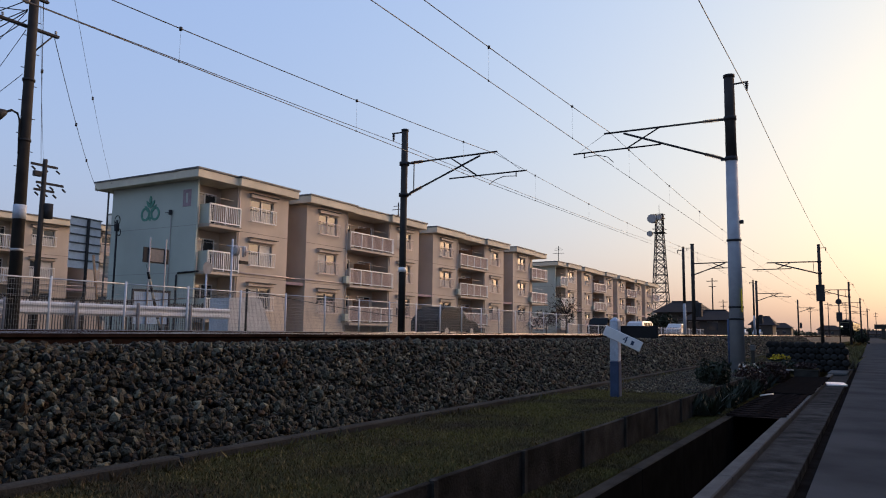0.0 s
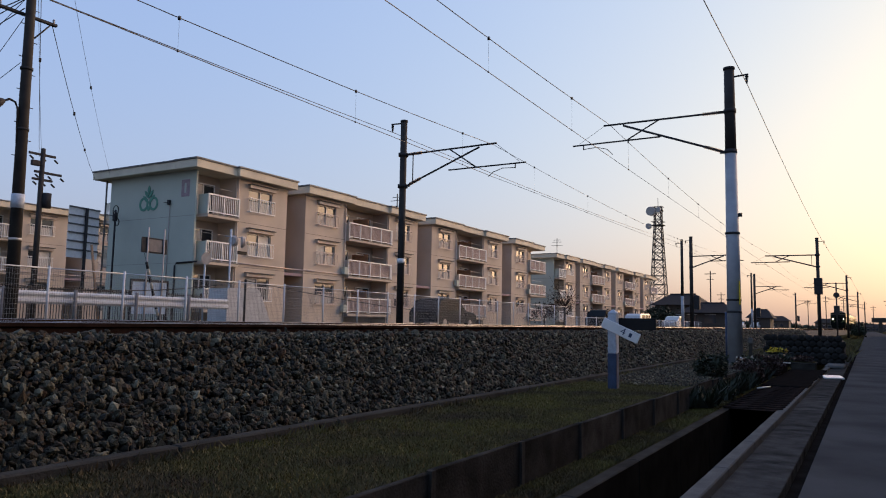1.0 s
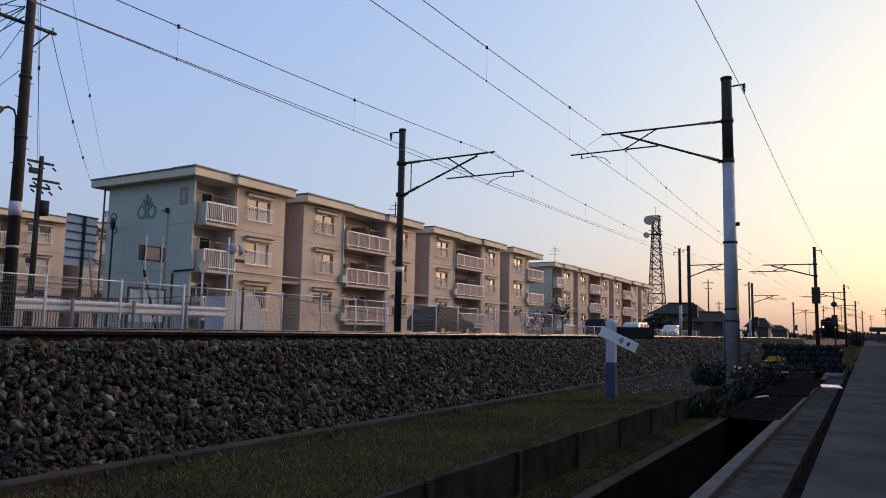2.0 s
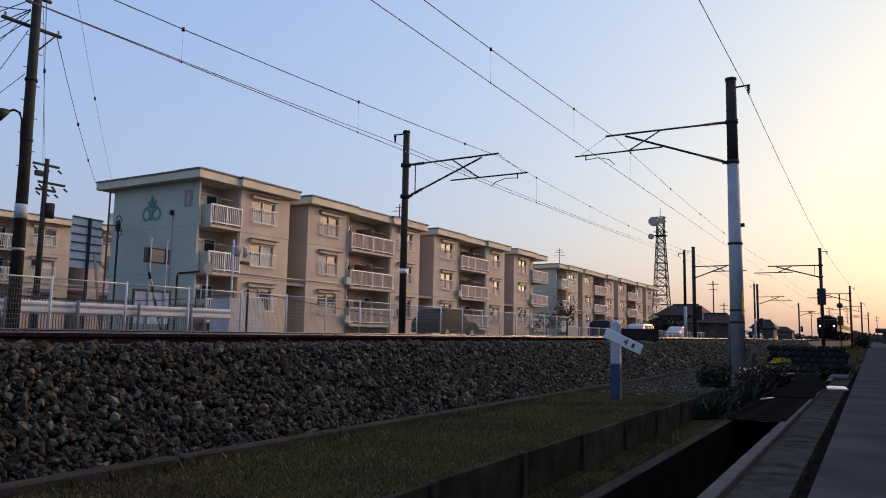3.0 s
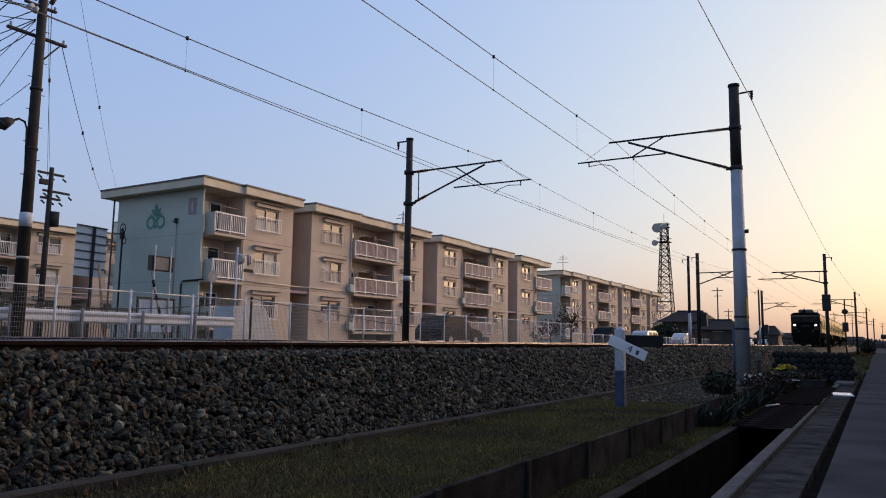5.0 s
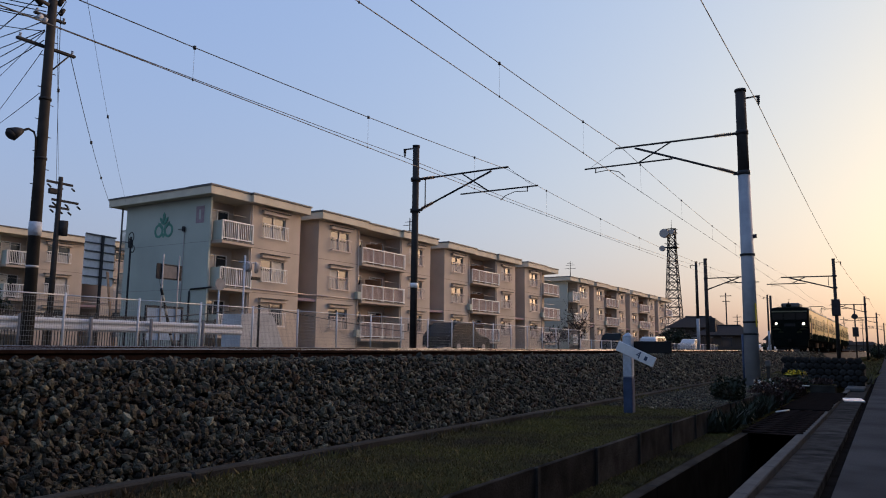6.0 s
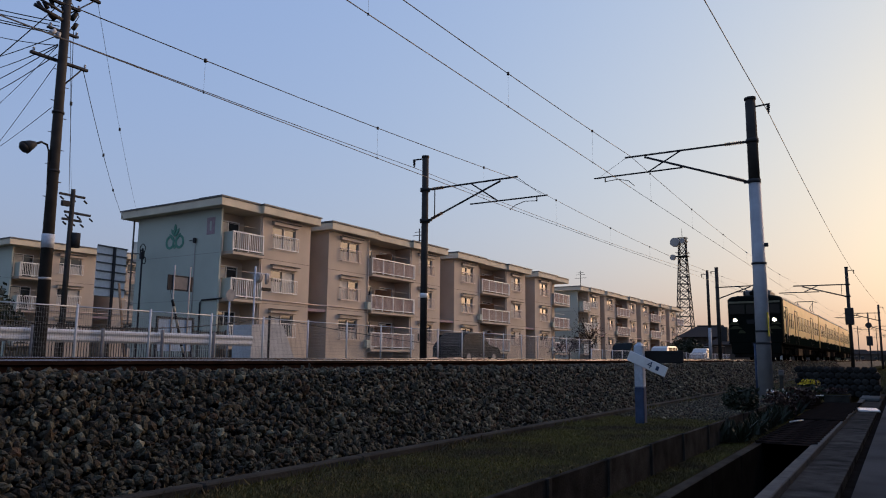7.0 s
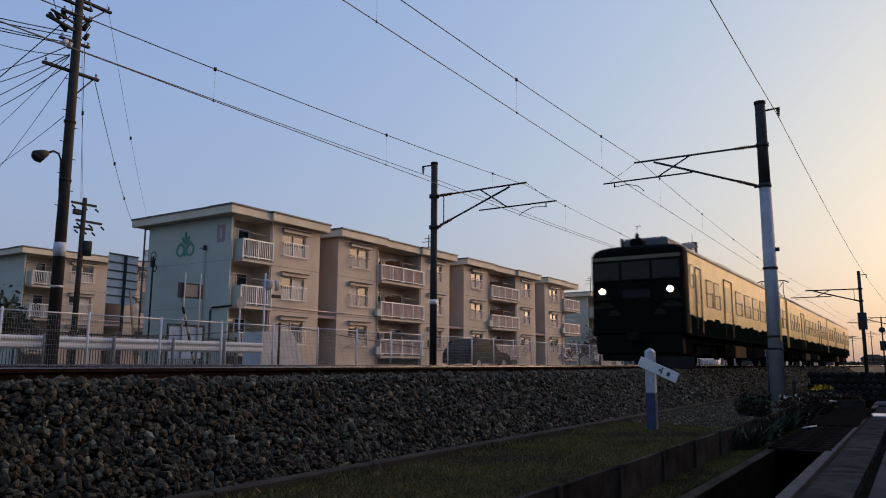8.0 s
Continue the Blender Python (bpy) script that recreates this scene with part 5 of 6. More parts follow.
train = thing("train", "three-car electric train in dark green and cream", "train")
for c in range(3):
    y0, y1 = c * 19.6 + (0.0 if c == 0 else 0.25), c * 19.6 + 19.1
    car = new("railcar")
    car.parent = train
    car_body(car, y0, y1, c == 0)
    for side in (-1, 1):
        wave_band(car, side, y0 + (0.41 if c == 0 else 0.02), y1 - 0.02, c * 2.0)
        if c == 0:
            side_window(car, side, y0 + 0.55, y0 + 0.85, 2.35, 3.0, M_CABGLASS)
            side_door(car, side, y0 + 1.15, y0 + 1.75)
            part("handrail", T([(side * 1.50, y0 + 1.05, 1.2), (side * 1.50, y0 + 1.05, 2.3)], 0.015, 6), M_ALU, car)
        side_door(car, side, y0 + 5.0, y0 + 6.2)
        side_door(car, side, y0 + 13.6, y0 + 14.8)
        for ya in ([2.5, 3.55] if c == 0 else [0.8, 2.1, 3.4]):
            side_window(car, side, y0 + ya, y0 + ya + 0.75)
        for k in range(4):
            side_window(car, side, y0 + 6.9 + 1.65 * k, y0 + 6.9 + 1.65 * k + 1.1)
        for ya in (15.5, 16.9, 18.1):
            side_window(car, side, y0 + ya, y0 + ya + 0.9)
        part("gutter_strip", B(min(side * 1.43, side * 1.475), max(side * 1.43, side * 1.475), y0 + 0.2, y1, 3.36, 3.40), M_TR_ROOF, car)
        part("sill_strip", B(min(side * 1.40, side * 1.47), max(side * 1.40, side * 1.47), y0 + 0.2, y1, 0.90, 0.95), M_TR_UNDER, car)
    part("underframe", B(-1.3, 1.3, y0 + 0.3, y1 - 0.1, 0.70, 0.95), M_TR_UNDER, car)
    for k, (a, b, z, mm) in enumerate(((5.2, 6.6, 0.34, M_TR_UNDER), (6.9, 8.9, 0.30, M_TR_RUST), (9.2, 10.2, 0.42, M_TR_UNDER), (10.5, 12.6, 0.32, M_TR_UNDER), (12.9, 13.8, 0.4, M_TR_RUST))):
        for s in (-1, 1):
            part("equipment_box", B(min(s * 0.55, s * 1.36), max(s * 0.55, s * 1.36), y0 + a, y0 + b, z, 0.73, bev=0.02), mm, car)
    part("centre_sill", B(-0.5, 0.5, y0 + 5.0, y1 - 5.0, 0.36, 0.70), M_TR_UNDER, car)
    bogie(car, y0 + 2.9), bogie(car, y1 - 2.9)
    for ya in ((0.95, 8.0, 14.0), (8.6, 15.0), (3.0, 9.0, 15.0))[c]:
        part("roof_unit", B(-0.72, 0.72, y0 + ya, y0 + ya + 2.1, 3.66, 4.0, bev=0.08), M_TR_ROOF, car, "grey roof cooling unit")
    if c < 2:
        part("gangway", B(-0.55, 0.55, y1, y1 + 0.75 if c == 0 else y1 + 0.75, 0.98, 3.2), M_BLACK, car)
    if c == 1:
        pan = part("pantograph", B(-0.8, 0.8, y0 + 4.6, y0 + 6.3, 3.72, 3.80), M_STEEL_D, car, "raised steel pantograph")
        for s in (-0.6, 0.6):
            for p, q in (((s, y0 + 4.7, 3.8), (s * 0.7, y0 + 4.45, 4.35)), ((s * 0.7, y0 + 4.45, 4.35), (s, y0 + 5.4, 4.92)), ((s, y0 + 6.2, 3.8), (s * 0.7, y0 + 6.45, 4.35)), ((s * 0.7, y0 + 6.45, 4.35), (s, y0 + 5.4, 4.92))):
                part("arm", T([p, q], 0.022, 6), M_STEEL_D, pan)
        part("collector", T([(-0.9, y0 + 5.4, 4.85), (-0.65, y0 + 5.4, 4.97), (0.65, y0 + 5.4, 4.97), (0.9, y0 + 5.4, 4.85)], 0.035, 6), M_STEEL_D, pan)
    if c == 0:
        # cab front
        face = part("cab_front", B(-1.345, 1.345, -0.03, 0.0, 0.97, 3.31, bev=0.01), M_TR_FRONT, car, "near-black green cab front")
        for a, b in ((-1.31, -0.50), (-0.43, 0.43), (0.50, 1.31)):
            w = part("windscreen", B(a, b, -0.05, -0.03, 2.58, 3.12), M_SCREEN, face, "dark windscreen")
            bm = bmesh.new()
            for q0, q1, r0, r1 in ((a - 0.03, a, 2.54, 3.15), (b, b + 0.03, 2.54, 3.15), (a, b, 2.54, 2.58), (a, b, 3.12, 3.15)):
                box(bm, q0, q1, -0.06, -0.03, r0, r1)
            part("frame", bm, M_TR_FRONT, w)
            part("wiper", T([(a + 0.1, -0.07, 2.56), (a + 0.55, -0.07, 2.66)], 0.01, 5), M_BLACK, w)
        part("gangway_frame", B(-0.46, 0.46, -0.045, -0.03, 0.98, 2.34), M_TR_FRONT, face)
        part("brow_stripe", B(-1.335, 1.335, -0.04, -0.03, 3.19, 3.30, bev=0.004), M_TR_BROW, face, "pale stripe above the windscreens")
        for s in (-1, 1):
            for k, (xx, zz, ww) in enumerate(((1.02, 1.83, 0.34), (1.08, 2.08, 0.26), (0.70, 1.60, 0.2))):
                bm = bmesh.new()
                vs = [bm.verts.new((s * (xx + ww * math.cos(a)), -0.036, zz + 0.09 * math.sin(a) - 0.10 * math.cos(a) ** 2)) for a in np.linspace(0, math.pi, 9)]
                bm.faces.new(vs)
                bmesh.ops.solidify(bm, geom=bm.faces[:], thickness=0.004)
                part("leaf_mark", bm, M_TR_LEAF, face, "painted leaf shape")
            h = part("headlight", T([(s * 1.03, 0.0, 2.24), (s * 1.03, -0.08, 2.24)], 0.12, 18), M_LENS, face, "round headlight, lit")
            part("bulb", T([(s * 1.03, -0.075, 2.24), (s * 1.03, -0.09, 2.24)], 0.08, 18), M_LAMP, h, "glowing warm lamp")
        part("emblem_plate", B(-0.42, 0.42, -0.05, -0.045, 2.02, 2.26, bev=0.002), M_BLACK, face, "dim plate below the windscreen")
        part("skirt", B(-1.3, 1.3, -0.02, 0.3, 0.36, 0.95, bev=0.03), M_TR_FRONT, car)
        # added dark filler that keeps the space under the cab from showing bright
        part("gap_filler", B(-1.28, 1.28, 0.301, 1.2, 0.34, 0.70, bev=0.02), M_TR_UNDER, car)
        part("coupler", B(-0.14, 0.14, -0.55, 0.0, 0.72, 0.98, bev=0.03), M_TR_UNDER, car)
        part("snow_plough", B(-1.15, 1.15, 0.05, 0.4, 0.15, 0.38, bev=0.02), M_TR_UNDER, car)
        part("horn_box", B(-0.28, 0.12, 0.3, 0.75, 3.66, 3.90, bev=0.07), M_TR_FRONT, car)
        part("lamp_dome", T([(-0.08, 0.5, 3.88), (-0.08, 0.5, 4.06)], 0.08, 10, 0.05), M_STEEL_D, car)
        part("whistle", T([(-0.55, 0.45, 3.66), (-0.55, 0.45, 3.92)], 0.05, 8), M_STEEL_D, car)
        part("aerial", T([(-0.08, 0.5, 4.05), (-0.08, 0.5, 4.28), (0.04, 0.5, 4.29)], 0.018, 6), M_STEEL_D, car)


# ---- the lane side: sign post, grass, drain covers, planters ----
sign = thing("gradient_post", "weathered white and blue railway gradient post with two arms", "sign post", at=pose(-3.75, 12.2, GRASS_Z - 0.02))
bm = B(-0.075, 0.075, -0.075, 0.075, 0.62, 1.30, bev=0.012)
part("upper_post", bm, M_BLUEWHITE, sign, "chipped white upper post")
part("lower_post", B(-0.078, 0.078, -0.078, 0.078, 0, 0.62, bev=0.012), M_BLUE, sign, "faded blue lower post")
bm = bmesh.new()
bmesh.ops.create_cone(bm, cap_ends=True, segments=4, radius1=0.108, radius2=0.02, depth=0.06)
cap = part("post_cap", bm, M_BLUEWHITE, sign)
cap.matrix_basis = pose(0, 0, 1.331, 0, 0, 45)
arm = part("arm", B(-0.06, 0.62, -0.025, 0.0, -0.085, 0.085, bev=0.006), M_WHITE, sign, "tilted white arm with blue marks")
arm.matrix_basis = pose(-0.10, -0.085, 1.12, 0, 24, 0)
txt = bpy.data.curves.new("numeral", "FONT")
txt.body, txt.size, txt.extrude, txt.align_x, txt.align_y = "4", 0.17, 0.003, "CENTER", "CENTER"
txt.materials.append(M_BLUE)
num = new("numeral", txt)
num.parent = arm
num.matrix_basis = pose(0.33, -0.029, 0.0, 90, 0, 0)
part("small_mark", B(0.44, 0.49, -0.030, -0.026, -0.035, 0.035), M_BLUE, arm)
dark_arm = part("arm", B(0.0, 0.70, 0.085, 0.11, 1.02, 1.22, bev=0.006), M_BLACK, sign, "black arm behind the post")


def blades(name, n, area, height, material, label, clump=0.0):
    """Short turf as one sheet of many small blades."""
    rng = np.random.default_rng(len(name) + n)
    pts = area(rng, n)
    a, h = rng.uniform(0, 2 * math.pi, n), height * rng.uniform(0.4, 1.3, n)
    w = h * 0.16 + 0.002
    lean = rng.normal(0, 0.45, (n, 2)) * h[:, None]
    V = np.empty((n, 3, 3))
    V[:, 0] = pts + np.stack([np.cos(a) * w, np.sin(a) * w, np.zeros(n)], 1)
    V[:, 1] = pts - np.stack([np.cos(a) * w, np.sin(a) * w, np.zeros(n)], 1)
    V[:, 2] = pts + np.stack([lean[:, 0], lean[:, 1], h], 1)
    me = bpy.data.meshes.new(name)
    me.from_pydata(V.reshape(-1, 3).tolist(), [], np.arange(3 * n).reshape(-1, 3).tolist())
    me.materials.append(material)
    return tagged(new(name, me), label, "grass", kind="stuff")


def patchy(x0, x1, y0, y1, z, scale=1.4, cut=-0.15):
    def area(rng, n):
        out = []
        while len(out) < n:
            x, y = rng.uniform(x0, x1), rng.uniform(y0, y1)
            if noise.noise(Vector((x * scale, y * scale, 0))) > cut + rng.normal(0, 0.12):
                out.append((x, y, z))
        return np.array(out)
    return area


blades("turf_upper", 80000, patchy(FOOT_X + 0.12, WALL_X - 0.05, 1.5, 13.5, GRASS_Z - 0.005, 1.4, -0.75), 0.028, M_GRASS, "short patchy turf on the terrace")
blades("turf_lower", 30000, patchy(WALL_X + 0.02, DRAIN_L - 0.15, 1.5, 16.0, STRIP_Z - 0.012, 1.4, -0.75), 0.035, M_GRASS, "short turf beside the drain")
blades("weeds_far", 9000, patchy(-2.6, -0.7, 38, 95, 0.0, 0.4, -0.3), 0.35, M_GRASS, "rough weeds beside the lane in the distance")
blades("weeds_wall", 1500, patchy(WALL_X - 0.3, WALL_X + 0.35, 13.2, 22.0, 0.1, 1.2, 0.0), 0.30, M_LEAF, "tall dark weeds over the low wall")
blades("weeds_kerb", 2500, patchy(FOOT_X - 0.1, FOOT_X + 0.3, 3, 40, GRASS_Z, 0.8, 0.1), 0.07, M_GRASS, "weeds along the kerb")


def leafy(name, label, category, at, r, h, n, size, material, stems=5, flower=None, nf=0, fsize=0.05):
    """A bush: stems and a loose crown of small leaves."""
    rng = np.random.default_rng(int(abs(at[0][3] * 100 + at[1][3] * 7)) + n)
    o = thing(name, label, category, at=at)
    bm = bmesh.new()
    for k in range(stems):
        a = 2 * math.pi * k / stems
        tube(bm, [(0.03 * math.cos(a), 0.03 * math.sin(a), -0.02), (0.3 * r * math.cos(a), 0.3 * r * math.sin(a), 0.5 * h), (0.7 * r * math.cos(a + 0.4), 0.7 * r * math.sin(a + 0.4), 0.85 * h)], 0.012 + 0.01 * r, 5, 0.004)
    part("stem", bm, M_BARK, o)

    def cloud(n, size, low):
        u = rng.normal(0, 1, (n, 3))
        u /= np.linalg.norm(u, axis=1)[:, None]
        rad = rng.uniform(0.35, 1.0, n) ** 0.5
        lump = 1 + 0.3 * np.sin(u[:, 0] * 5 + 1) * np.cos(u[:, 1] * 4 + u[:, 2] * 3)
        c = u * (rad * lump)[:, None] * np.array([r, r, h * 0.5]) + np.array([0, 0, h * 0.55])
        c = c[c[:, 2] > low]
        m = len(c)
        d1 = rng.normal(0, 1, (m, 3))
        d1 /= np.linalg.norm(d1, axis=1)[:, None]
        d2 = np.cross(d1, rng.normal(0, 1, (m, 3)))
        d2 /= np.linalg.norm(d2, axis=1)[:, None]
        s = size * rng.uniform(0.6, 1.4, m)[:, None]
        V = np.stack([c - d1 * s, c + d2 * s * 0.5, c + d1 * s, c - d2 * s * 0.5], 1)
        return V.reshape(-1, 3).tolist(), np.arange(4 * m).reshape(-1, 4).tolist()
    for nm, cnt, sz, mm, low in (("crown", n, size, material, 0.02), ("blossom", nf, fsize, flower, h * 0.55)):
        if cnt:
            v, f = cloud(cnt, sz, low)
            me = bpy.data.meshes.new(nm)
            me.from_pydata(v, [], f)
            me.materials.append(mm)
            q = new(nm, me)
            q.parent = o
            q["kind"] = "stuff"
    return o


def planter(at, w, d, h, material, label):
    o = thing("planter", label, "planter", "planters", at)
    part("trough", B(-w / 2, w / 2, -d / 2, d / 2, 0, h, bev=0.015), material, o)
    part("rim", B(-w / 2 - 0.02, w / 2 + 0.02, -d / 2 - 0.02, d / 2 + 0.02, h - 0.035, h + 0.012, bev=0.008), material, o)
    part("soil", B(-w / 2 + 0.03, w / 2 - 0.03, -d / 2 + 0.03, d / 2 - 0.03, h + 0.013, h + 0.03), M_SOIL, o)


M_POT = mat("pot_brown", (0.05, 0.03, 0.024), 0.8, var=0.3)
M_BOARD = mat("old_board", (0.015, 0.013, 0.012), 0.95, var=0.4, scale=5, spec=0.0)
leafy("shrub", "dark shrub with small white flowers beside the mast", "shrub", pose(-2.86, 21.6, 0.06), 0.40, 0.62, 700, 0.05, M_LEAF, flower=M_PETALW, nf=110, fsize=0.06)
leafy("shrub", "reddish leafy shrub above the drain", "shrub", pose(-2.62, 19.8, 0.06), 0.38, 0.62, 900, 0.045, M_LEAFRED)
leafy("shrub", "reddish leafy shrub above the drain", "shrub", pose(-2.60, 23.6, 0.06), 0.45, 0.6, 900, 0.05, M_LEAFRED)
leafy("shrub", "low dark green shrub at the wall's end", "shrub", pose(-2.95, 16.6, 0.36), 0.35, 0.55, 800, 0.05, M_LEAF)
leafy("shrub", "low dark green shrub at the drain's edge", "shrub", pose(-2.50, 15.3, 0.05), 0.22, 0.30, 400, 0.04, M_LEAF)
leafy("shrub", "yellow flowering plant in a planter", "flowers", pose(-3.05, 31.2, 0.36), 0.36, 0.36, 600, 0.045, M_LEAF, flower=M_YELLOW, nf=380, fsize=0.06)
planter(pose(-3.05, 31.2, 0.1), 0.5, 1.1, 0.36, M_POT, "brown planter with yellow flowers")
planter(pose(-2.55, 25.6, 0.05), 0.4, 2.6, 0.32, M_BOARD, "long weathered board planter beside the drain")
planter(pose(-1.95, 28.3, 0.06), 0.75, 0.9, 0.26, M_CONC_D, "grey trough set over the drain")
leafy("shrub", "low withered plant in a trough", "shrub", pose(-2.0, 28.3, 0.32), 0.35, 0.22, 500, 0.05, M_LEAFRED)
leafy("shrub", "dark weeds beside the trough", "shrub", pose(-2.6, 28.6, 0.06), 0.4, 0.5, 800, 0.05, M_LEAF)
for x, y, z, rz, l in ((-2.35, 24.8, 0.42, 12, 0.55), (-2.12, 18.4, 0.12, 70, 0.6)):
    tagged(obj("stick", T([(-l / 2, 0, 0), (l / 2, 0, 0.01)], 0.018, 6), M_PETALW), "short white stick lying on the planter", "stick").matrix_basis = pose(x, y, z, 0, 0, rz)

# rusty ribbed cover over the drain
M_RUSTY = mat("cover_rust", (0.04, 0.028, 0.024), 0.9, var=0.5, scale=4, spec=0.0)
cover = thing("drain_cover", "rusty ribbed steel cover over the drain", "drain cover", at=pose((DRAIN_L + DRAIN_R) / 2, 13.9, 0))
part("sheet", B(-0.47, 0.47, 0, 5.6, 0.055, 0.065), M_RUSTY, cover)
rib = part("rib", T([(-0.47 + 0.094 * k, 0.022 * k + 0.035 * math.sin(k * 1.3), 0.078 + 0.012 * math.sin(k * 2.1)) for k in range(11)], 0.024, 6), M_RUSTY, cover)
for i in range(1, 14):
    again("rib", rib, cover, pose(0, 0.40 * i, 0))
cover2 = thing("drain_cover", "dark boards laid over the drain", "drain cover", at=pose((DRAIN_L + DRAIN_R) / 2, 19.7, 0))
brd = part("board", B(-0.52, 0.52, 0, 0.52, 0.055, 0.10, bev=0.01), M_BOARD, cover2)
for i in range(1, 15):
    again("board", brd, cover2, pose(random.uniform(-0.04, 0.04), 0.56 * i, 0, 0, 0, random.uniform(-2, 2)))
plate = thing("white_plate", "white ribbed plate lying across the gutter", "plate", at=pose(-0.97, 25.4, 0.0, 0, 0, 6))
for k in range(4):
    part("slat", B(-0.27, 0.27, -0.6 + 0.33 * k, -0.6 + 0.33 * k + 0.29, 0.006, 0.05, bev=0.008), M_WHITE, plate)
stub = thing("stone_block", "pale stone block at the drain's edge", "block", at=pose(-1.0, 33.0, 0))
part("block", B(-0.45, 0.2, -1.8, 0.6, 0, 0.12, bev=0.03), M_CONC, stub)

# dark bank of stacked hexagonal blocks beyond the planters
bank = thing("stone_bank", "dark bank of stacked hexagonal concrete blocks across the drain", "stone wall")
M_HEX = mat("block_dark", (0.040, 0.040, 0.038), 0.95, var=0.5, scale=5, bump=0.6, fine=30, rnd=0.6, spec=0.0)
bm = bmesh.new()
tube(bm, [(0, 0, 0), (0, 0.5, 0)], 0.150, 6)
tube(bm, [(0, -0.05, 0), (0, 0.0, 0)], 0.10, 6, 0.145)
for f in bm.faces:
    f.smooth = False
block = part("block", bm, M_HEX, bank)
block.location = (-3.72, 33.5, 0.15)
rng = np.random.default_rng(3)
for row in range(5):
    for k in range(11):
        if row + k:
            again("block", block, bank, pose(-3.72 + 0.268 * k + 0.134 * (row % 2), 33.5 + 0.07 * row + rng.normal(0, 0.03), 0.15 + 0.235 * row, 0, rng.normal(0, 4), rng.normal(0, 3)))
part("fill", B(-3.80, -0.85, 34.05, 36.5, 0, 1.02, bev=0.1), M_BED, bank)
small_post = thing("marker_post", "small weathered marker post with a pale head", "post", at=pose(-3.75, 29.0, GRASS_Z - 0.02))
part("post", B(-0.06, 0.06, -0.06, 0.06, 0, 0.5), M_CONC_D, small_post)
part("head", B(-0.09, 0.09, -0.09, 0.09, 0.5, 0.72, bev=0.03), M_CONC, small_post)


# ---- trees ----
def tree(label, at, h, r, n, leaf, size=0.16, bare=False):
    rng = np.random.default_rng(n)
    o = thing("tree", label, "tree", at=at)
    bm = bmesh.new()
    tube(bm, [(0, 0, -0.1), (0.05, 0, h * 0.3), (0, 0.05, h * 0.55)], 0.035 * h, 8, 0.018 * h)
    part("trunk", bm, M_BARK, o)
    tips = []
    for k in range(12):
        a, e = rng.uniform(0, 2 * math.pi), rng.uniform(0.25, 1.2)
        b = Vector((0, 0, h * rng.uniform(0.28, 0.55)))
        d = Vector((math.cos(a) * math.cos(e), math.sin(a) * math.cos(e), math.sin(e)))
        q = b + d * r * rng.uniform(0.6, 1.0)
        part("limb", T([b, b.lerp(q, 0.5) + Vector((0, 0, 0.1 * r)), q], 0.011 * h, 5, 0.004 * h), M_BARK, o)
        tips.append(q)
        if bare:
            for _ in range(4):
                t = q + Vector(rng.normal(0, 0.3 * r, 3)) + Vector((0, 0, 0.3 * r))
                part("twig", T([b.lerp(q, 0.6), t], 0.004 * h, 4, 0.002 * h), M_BARK, o)
    tips = np.array([t[:] for t in tips])
    c = tips[rng.integers(0, len(tips), n)] + rng.normal(0, 0.26 * r, (n, 3))
    d1, d2 = rng.normal(0, 1, (n, 3)), rng.normal(0, 1, (n, 3))
    d1 /= np.linalg.norm(d1, axis=1)[:, None]
    d2 /= np.linalg.norm(d2, axis=1)[:, None]
    s = size * rng.uniform(0.5, 1.4, n)[:, None]
    me = bpy.data.meshes.new("crown")
    me.from_pydata(np.stack([c - d1 * s, c + d2 * s * 0.6, c + d1 * s, c - d2 * s * 0.6], 1).reshape(-1, 3).tolist(), [], np.arange(4 * n).reshape(-1, 4).tolist())
    me.materials.append(leaf)
    q = new("crown", me)
    q.parent = o
    q["kind"] = "stuff"
    return o


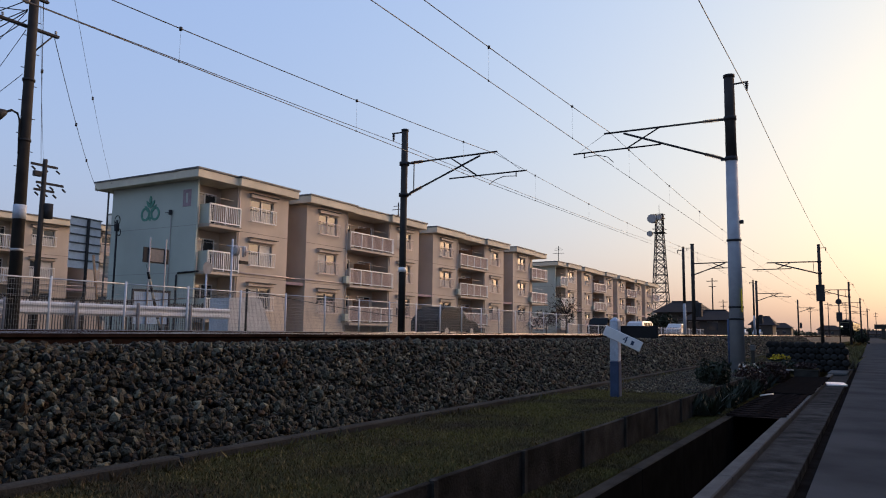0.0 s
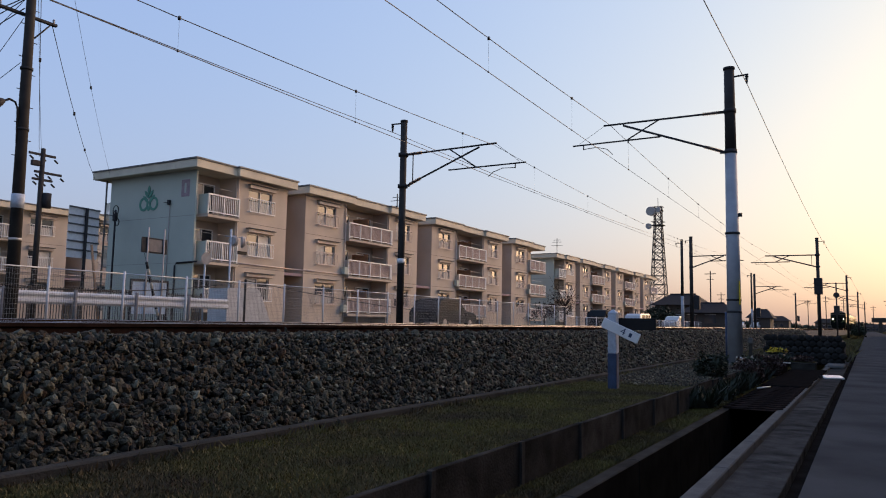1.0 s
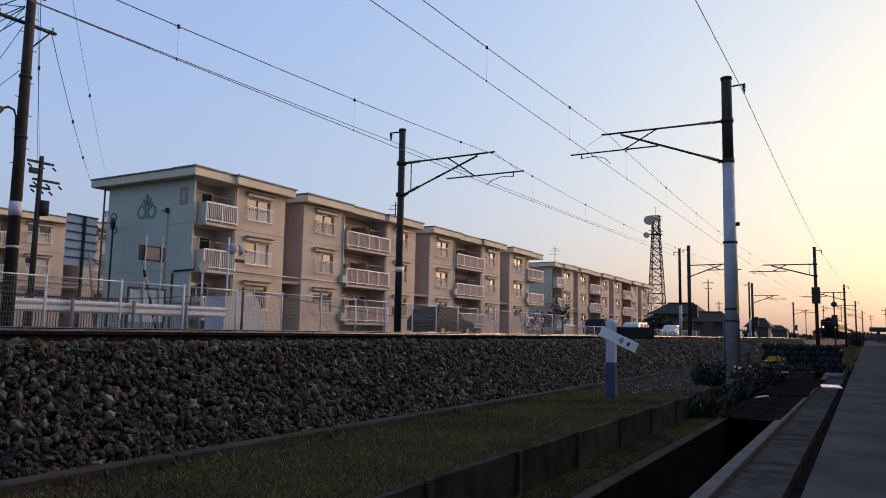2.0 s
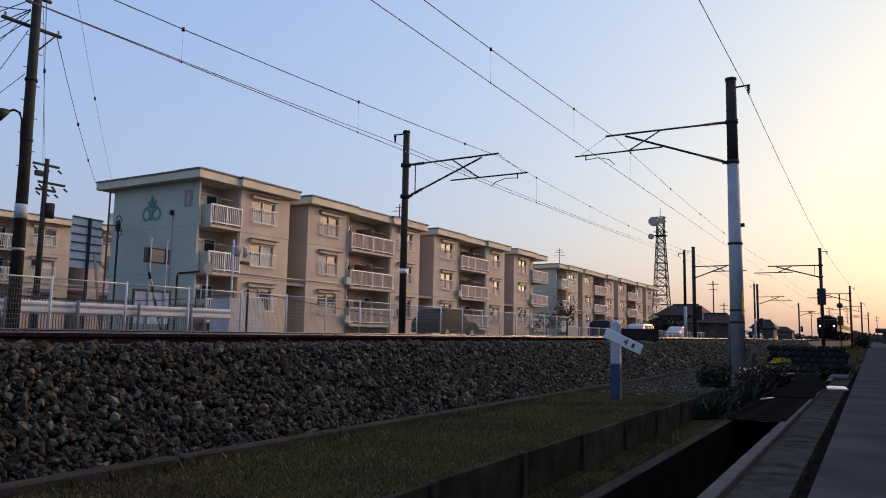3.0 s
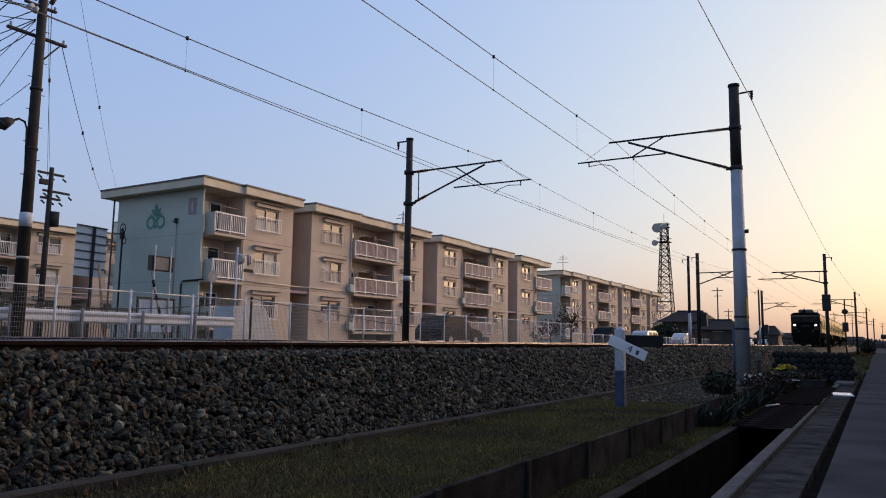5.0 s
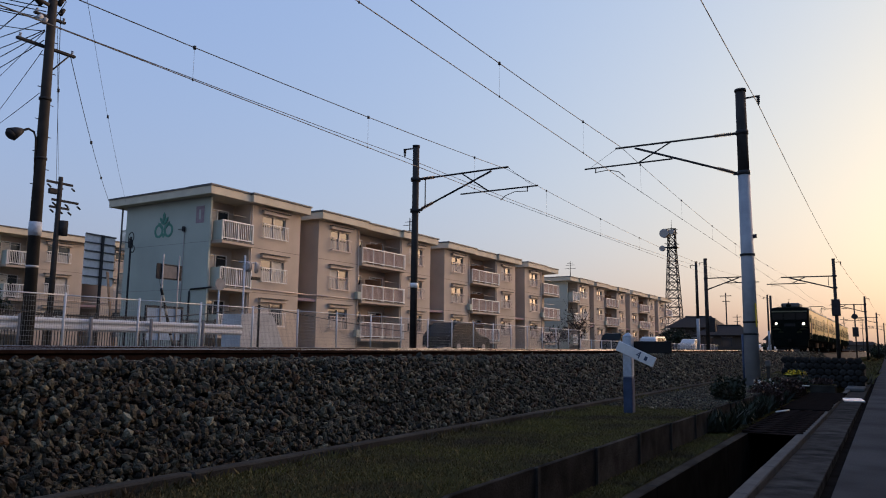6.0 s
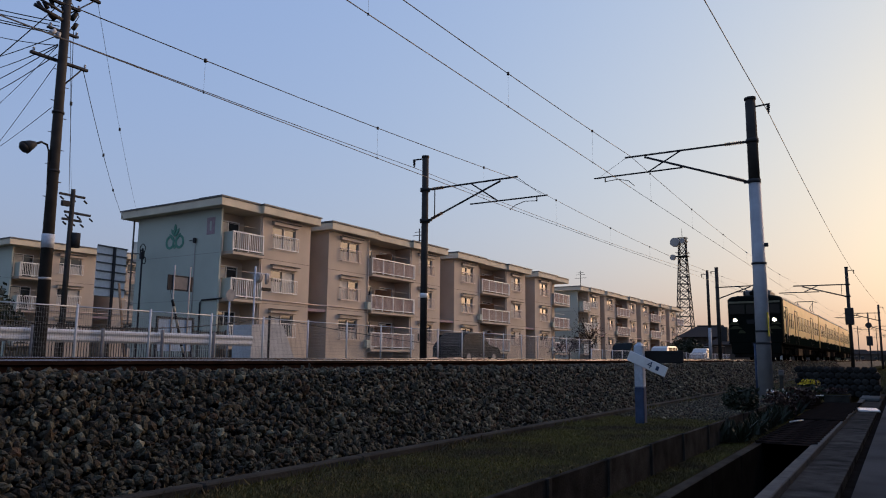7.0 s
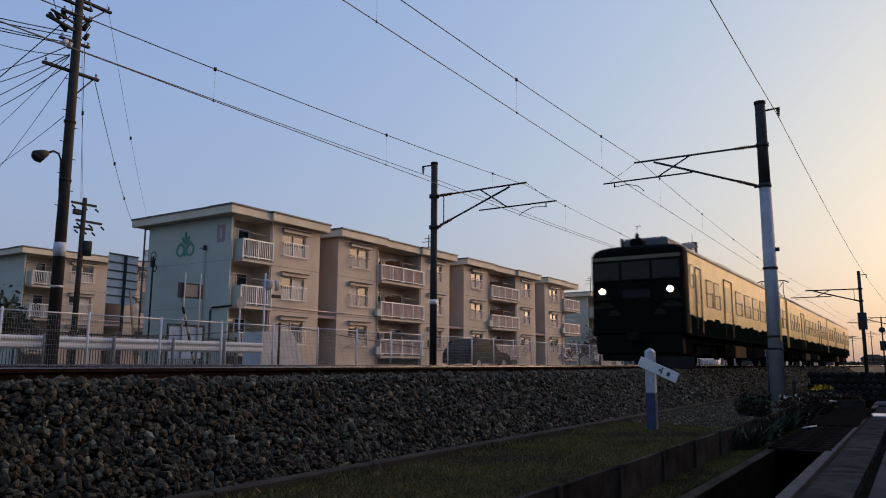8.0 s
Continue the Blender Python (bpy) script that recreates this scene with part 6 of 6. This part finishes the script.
tree("dark leafy tree beside the apartment block", pose(-34.0, 15.9, 1.1), 3.8, 1.5, 2200, M_LEAF)
tree("nearly bare small tree before the apartment block", pose(-27.5, 72.5, 1.1), 4.6, 2.0, 260, M_LEAFRED, 0.1, True)
tree("low dark bush beside the fence", pose(-22.0, 53.5, 1.1), 1.9, 1.1, 500, M_LEAFRED, 0.1, True)
tree("dark clipped tree beside the tiled house", pose(-25.6, 108, 1.1), 3.2, 1.4, 1600, M_LEAF, 0.2)
tree("dark pine beside the tiled house", pose(-28.5, 112, 1.1), 3.2, 1.4, 1200, M_LEAF, 0.2)
tree("dark distant tree near the track", pose(-1.6, 150, 0.1), 1.3, 1.0, 900, M_LEAF, 0.25)
tree("dark distant tree near the track", pose(-2.0, 205, 0.1), 2.2, 1.6, 1200, M_LEAF, 0.3)


def far_woods():
    rng = np.random.default_rng(9)
    n = 9000
    x = rng.uniform(-420, 260, n)
    y = 640 + rng.uniform(0, 90, n)
    prof = 3.0 + 2.2 * np.sin(x * 0.05) + 1.6 * np.sin(x * 0.13 + 2)
    z = 1 + rng.uniform(0, 1, n) * np.clip(prof, 1.5, 8)
    c = np.stack([x, y, z], 1)
    d1, d2 = rng.normal(0, 1, (n, 3)), rng.normal(0, 1, (n, 3))
    d1 /= np.linalg.norm(d1, axis=1)[:, None]
    d2 /= np.linalg.norm(d2, axis=1)[:, None]
    s = 2.2 * rng.uniform(0.5, 1.4, n)[:, None]
    me = bpy.data.meshes.new("far_woods")
    me.from_pydata(np.stack([c - d1 * s, c + d2 * s * 0.6, c + d1 * s, c - d2 * s * 0.6], 1).reshape(-1, 3).tolist(), [], np.arange(4 * n).reshape(-1, 4).tolist())
    me.materials.append(M_LEAF)
    tagged(new("far_woods", me), "low dark tree line on the horizon", "woods", kind="stuff")


far_woods()


def motions():
    rows = []
    for k in range(17):
        y = 21.35 + 22.5 * (8.0 - 0.5 * k)
        turn = math.degrees(math.atan2(bend(y + 40.0) - bend(y), 40.0))
        rows.append((0.5 * k, pose(TRACK_N + bend(y), y, RAIL_Z, 0, 0, -turn)))
    walk(train, rows)


motions()
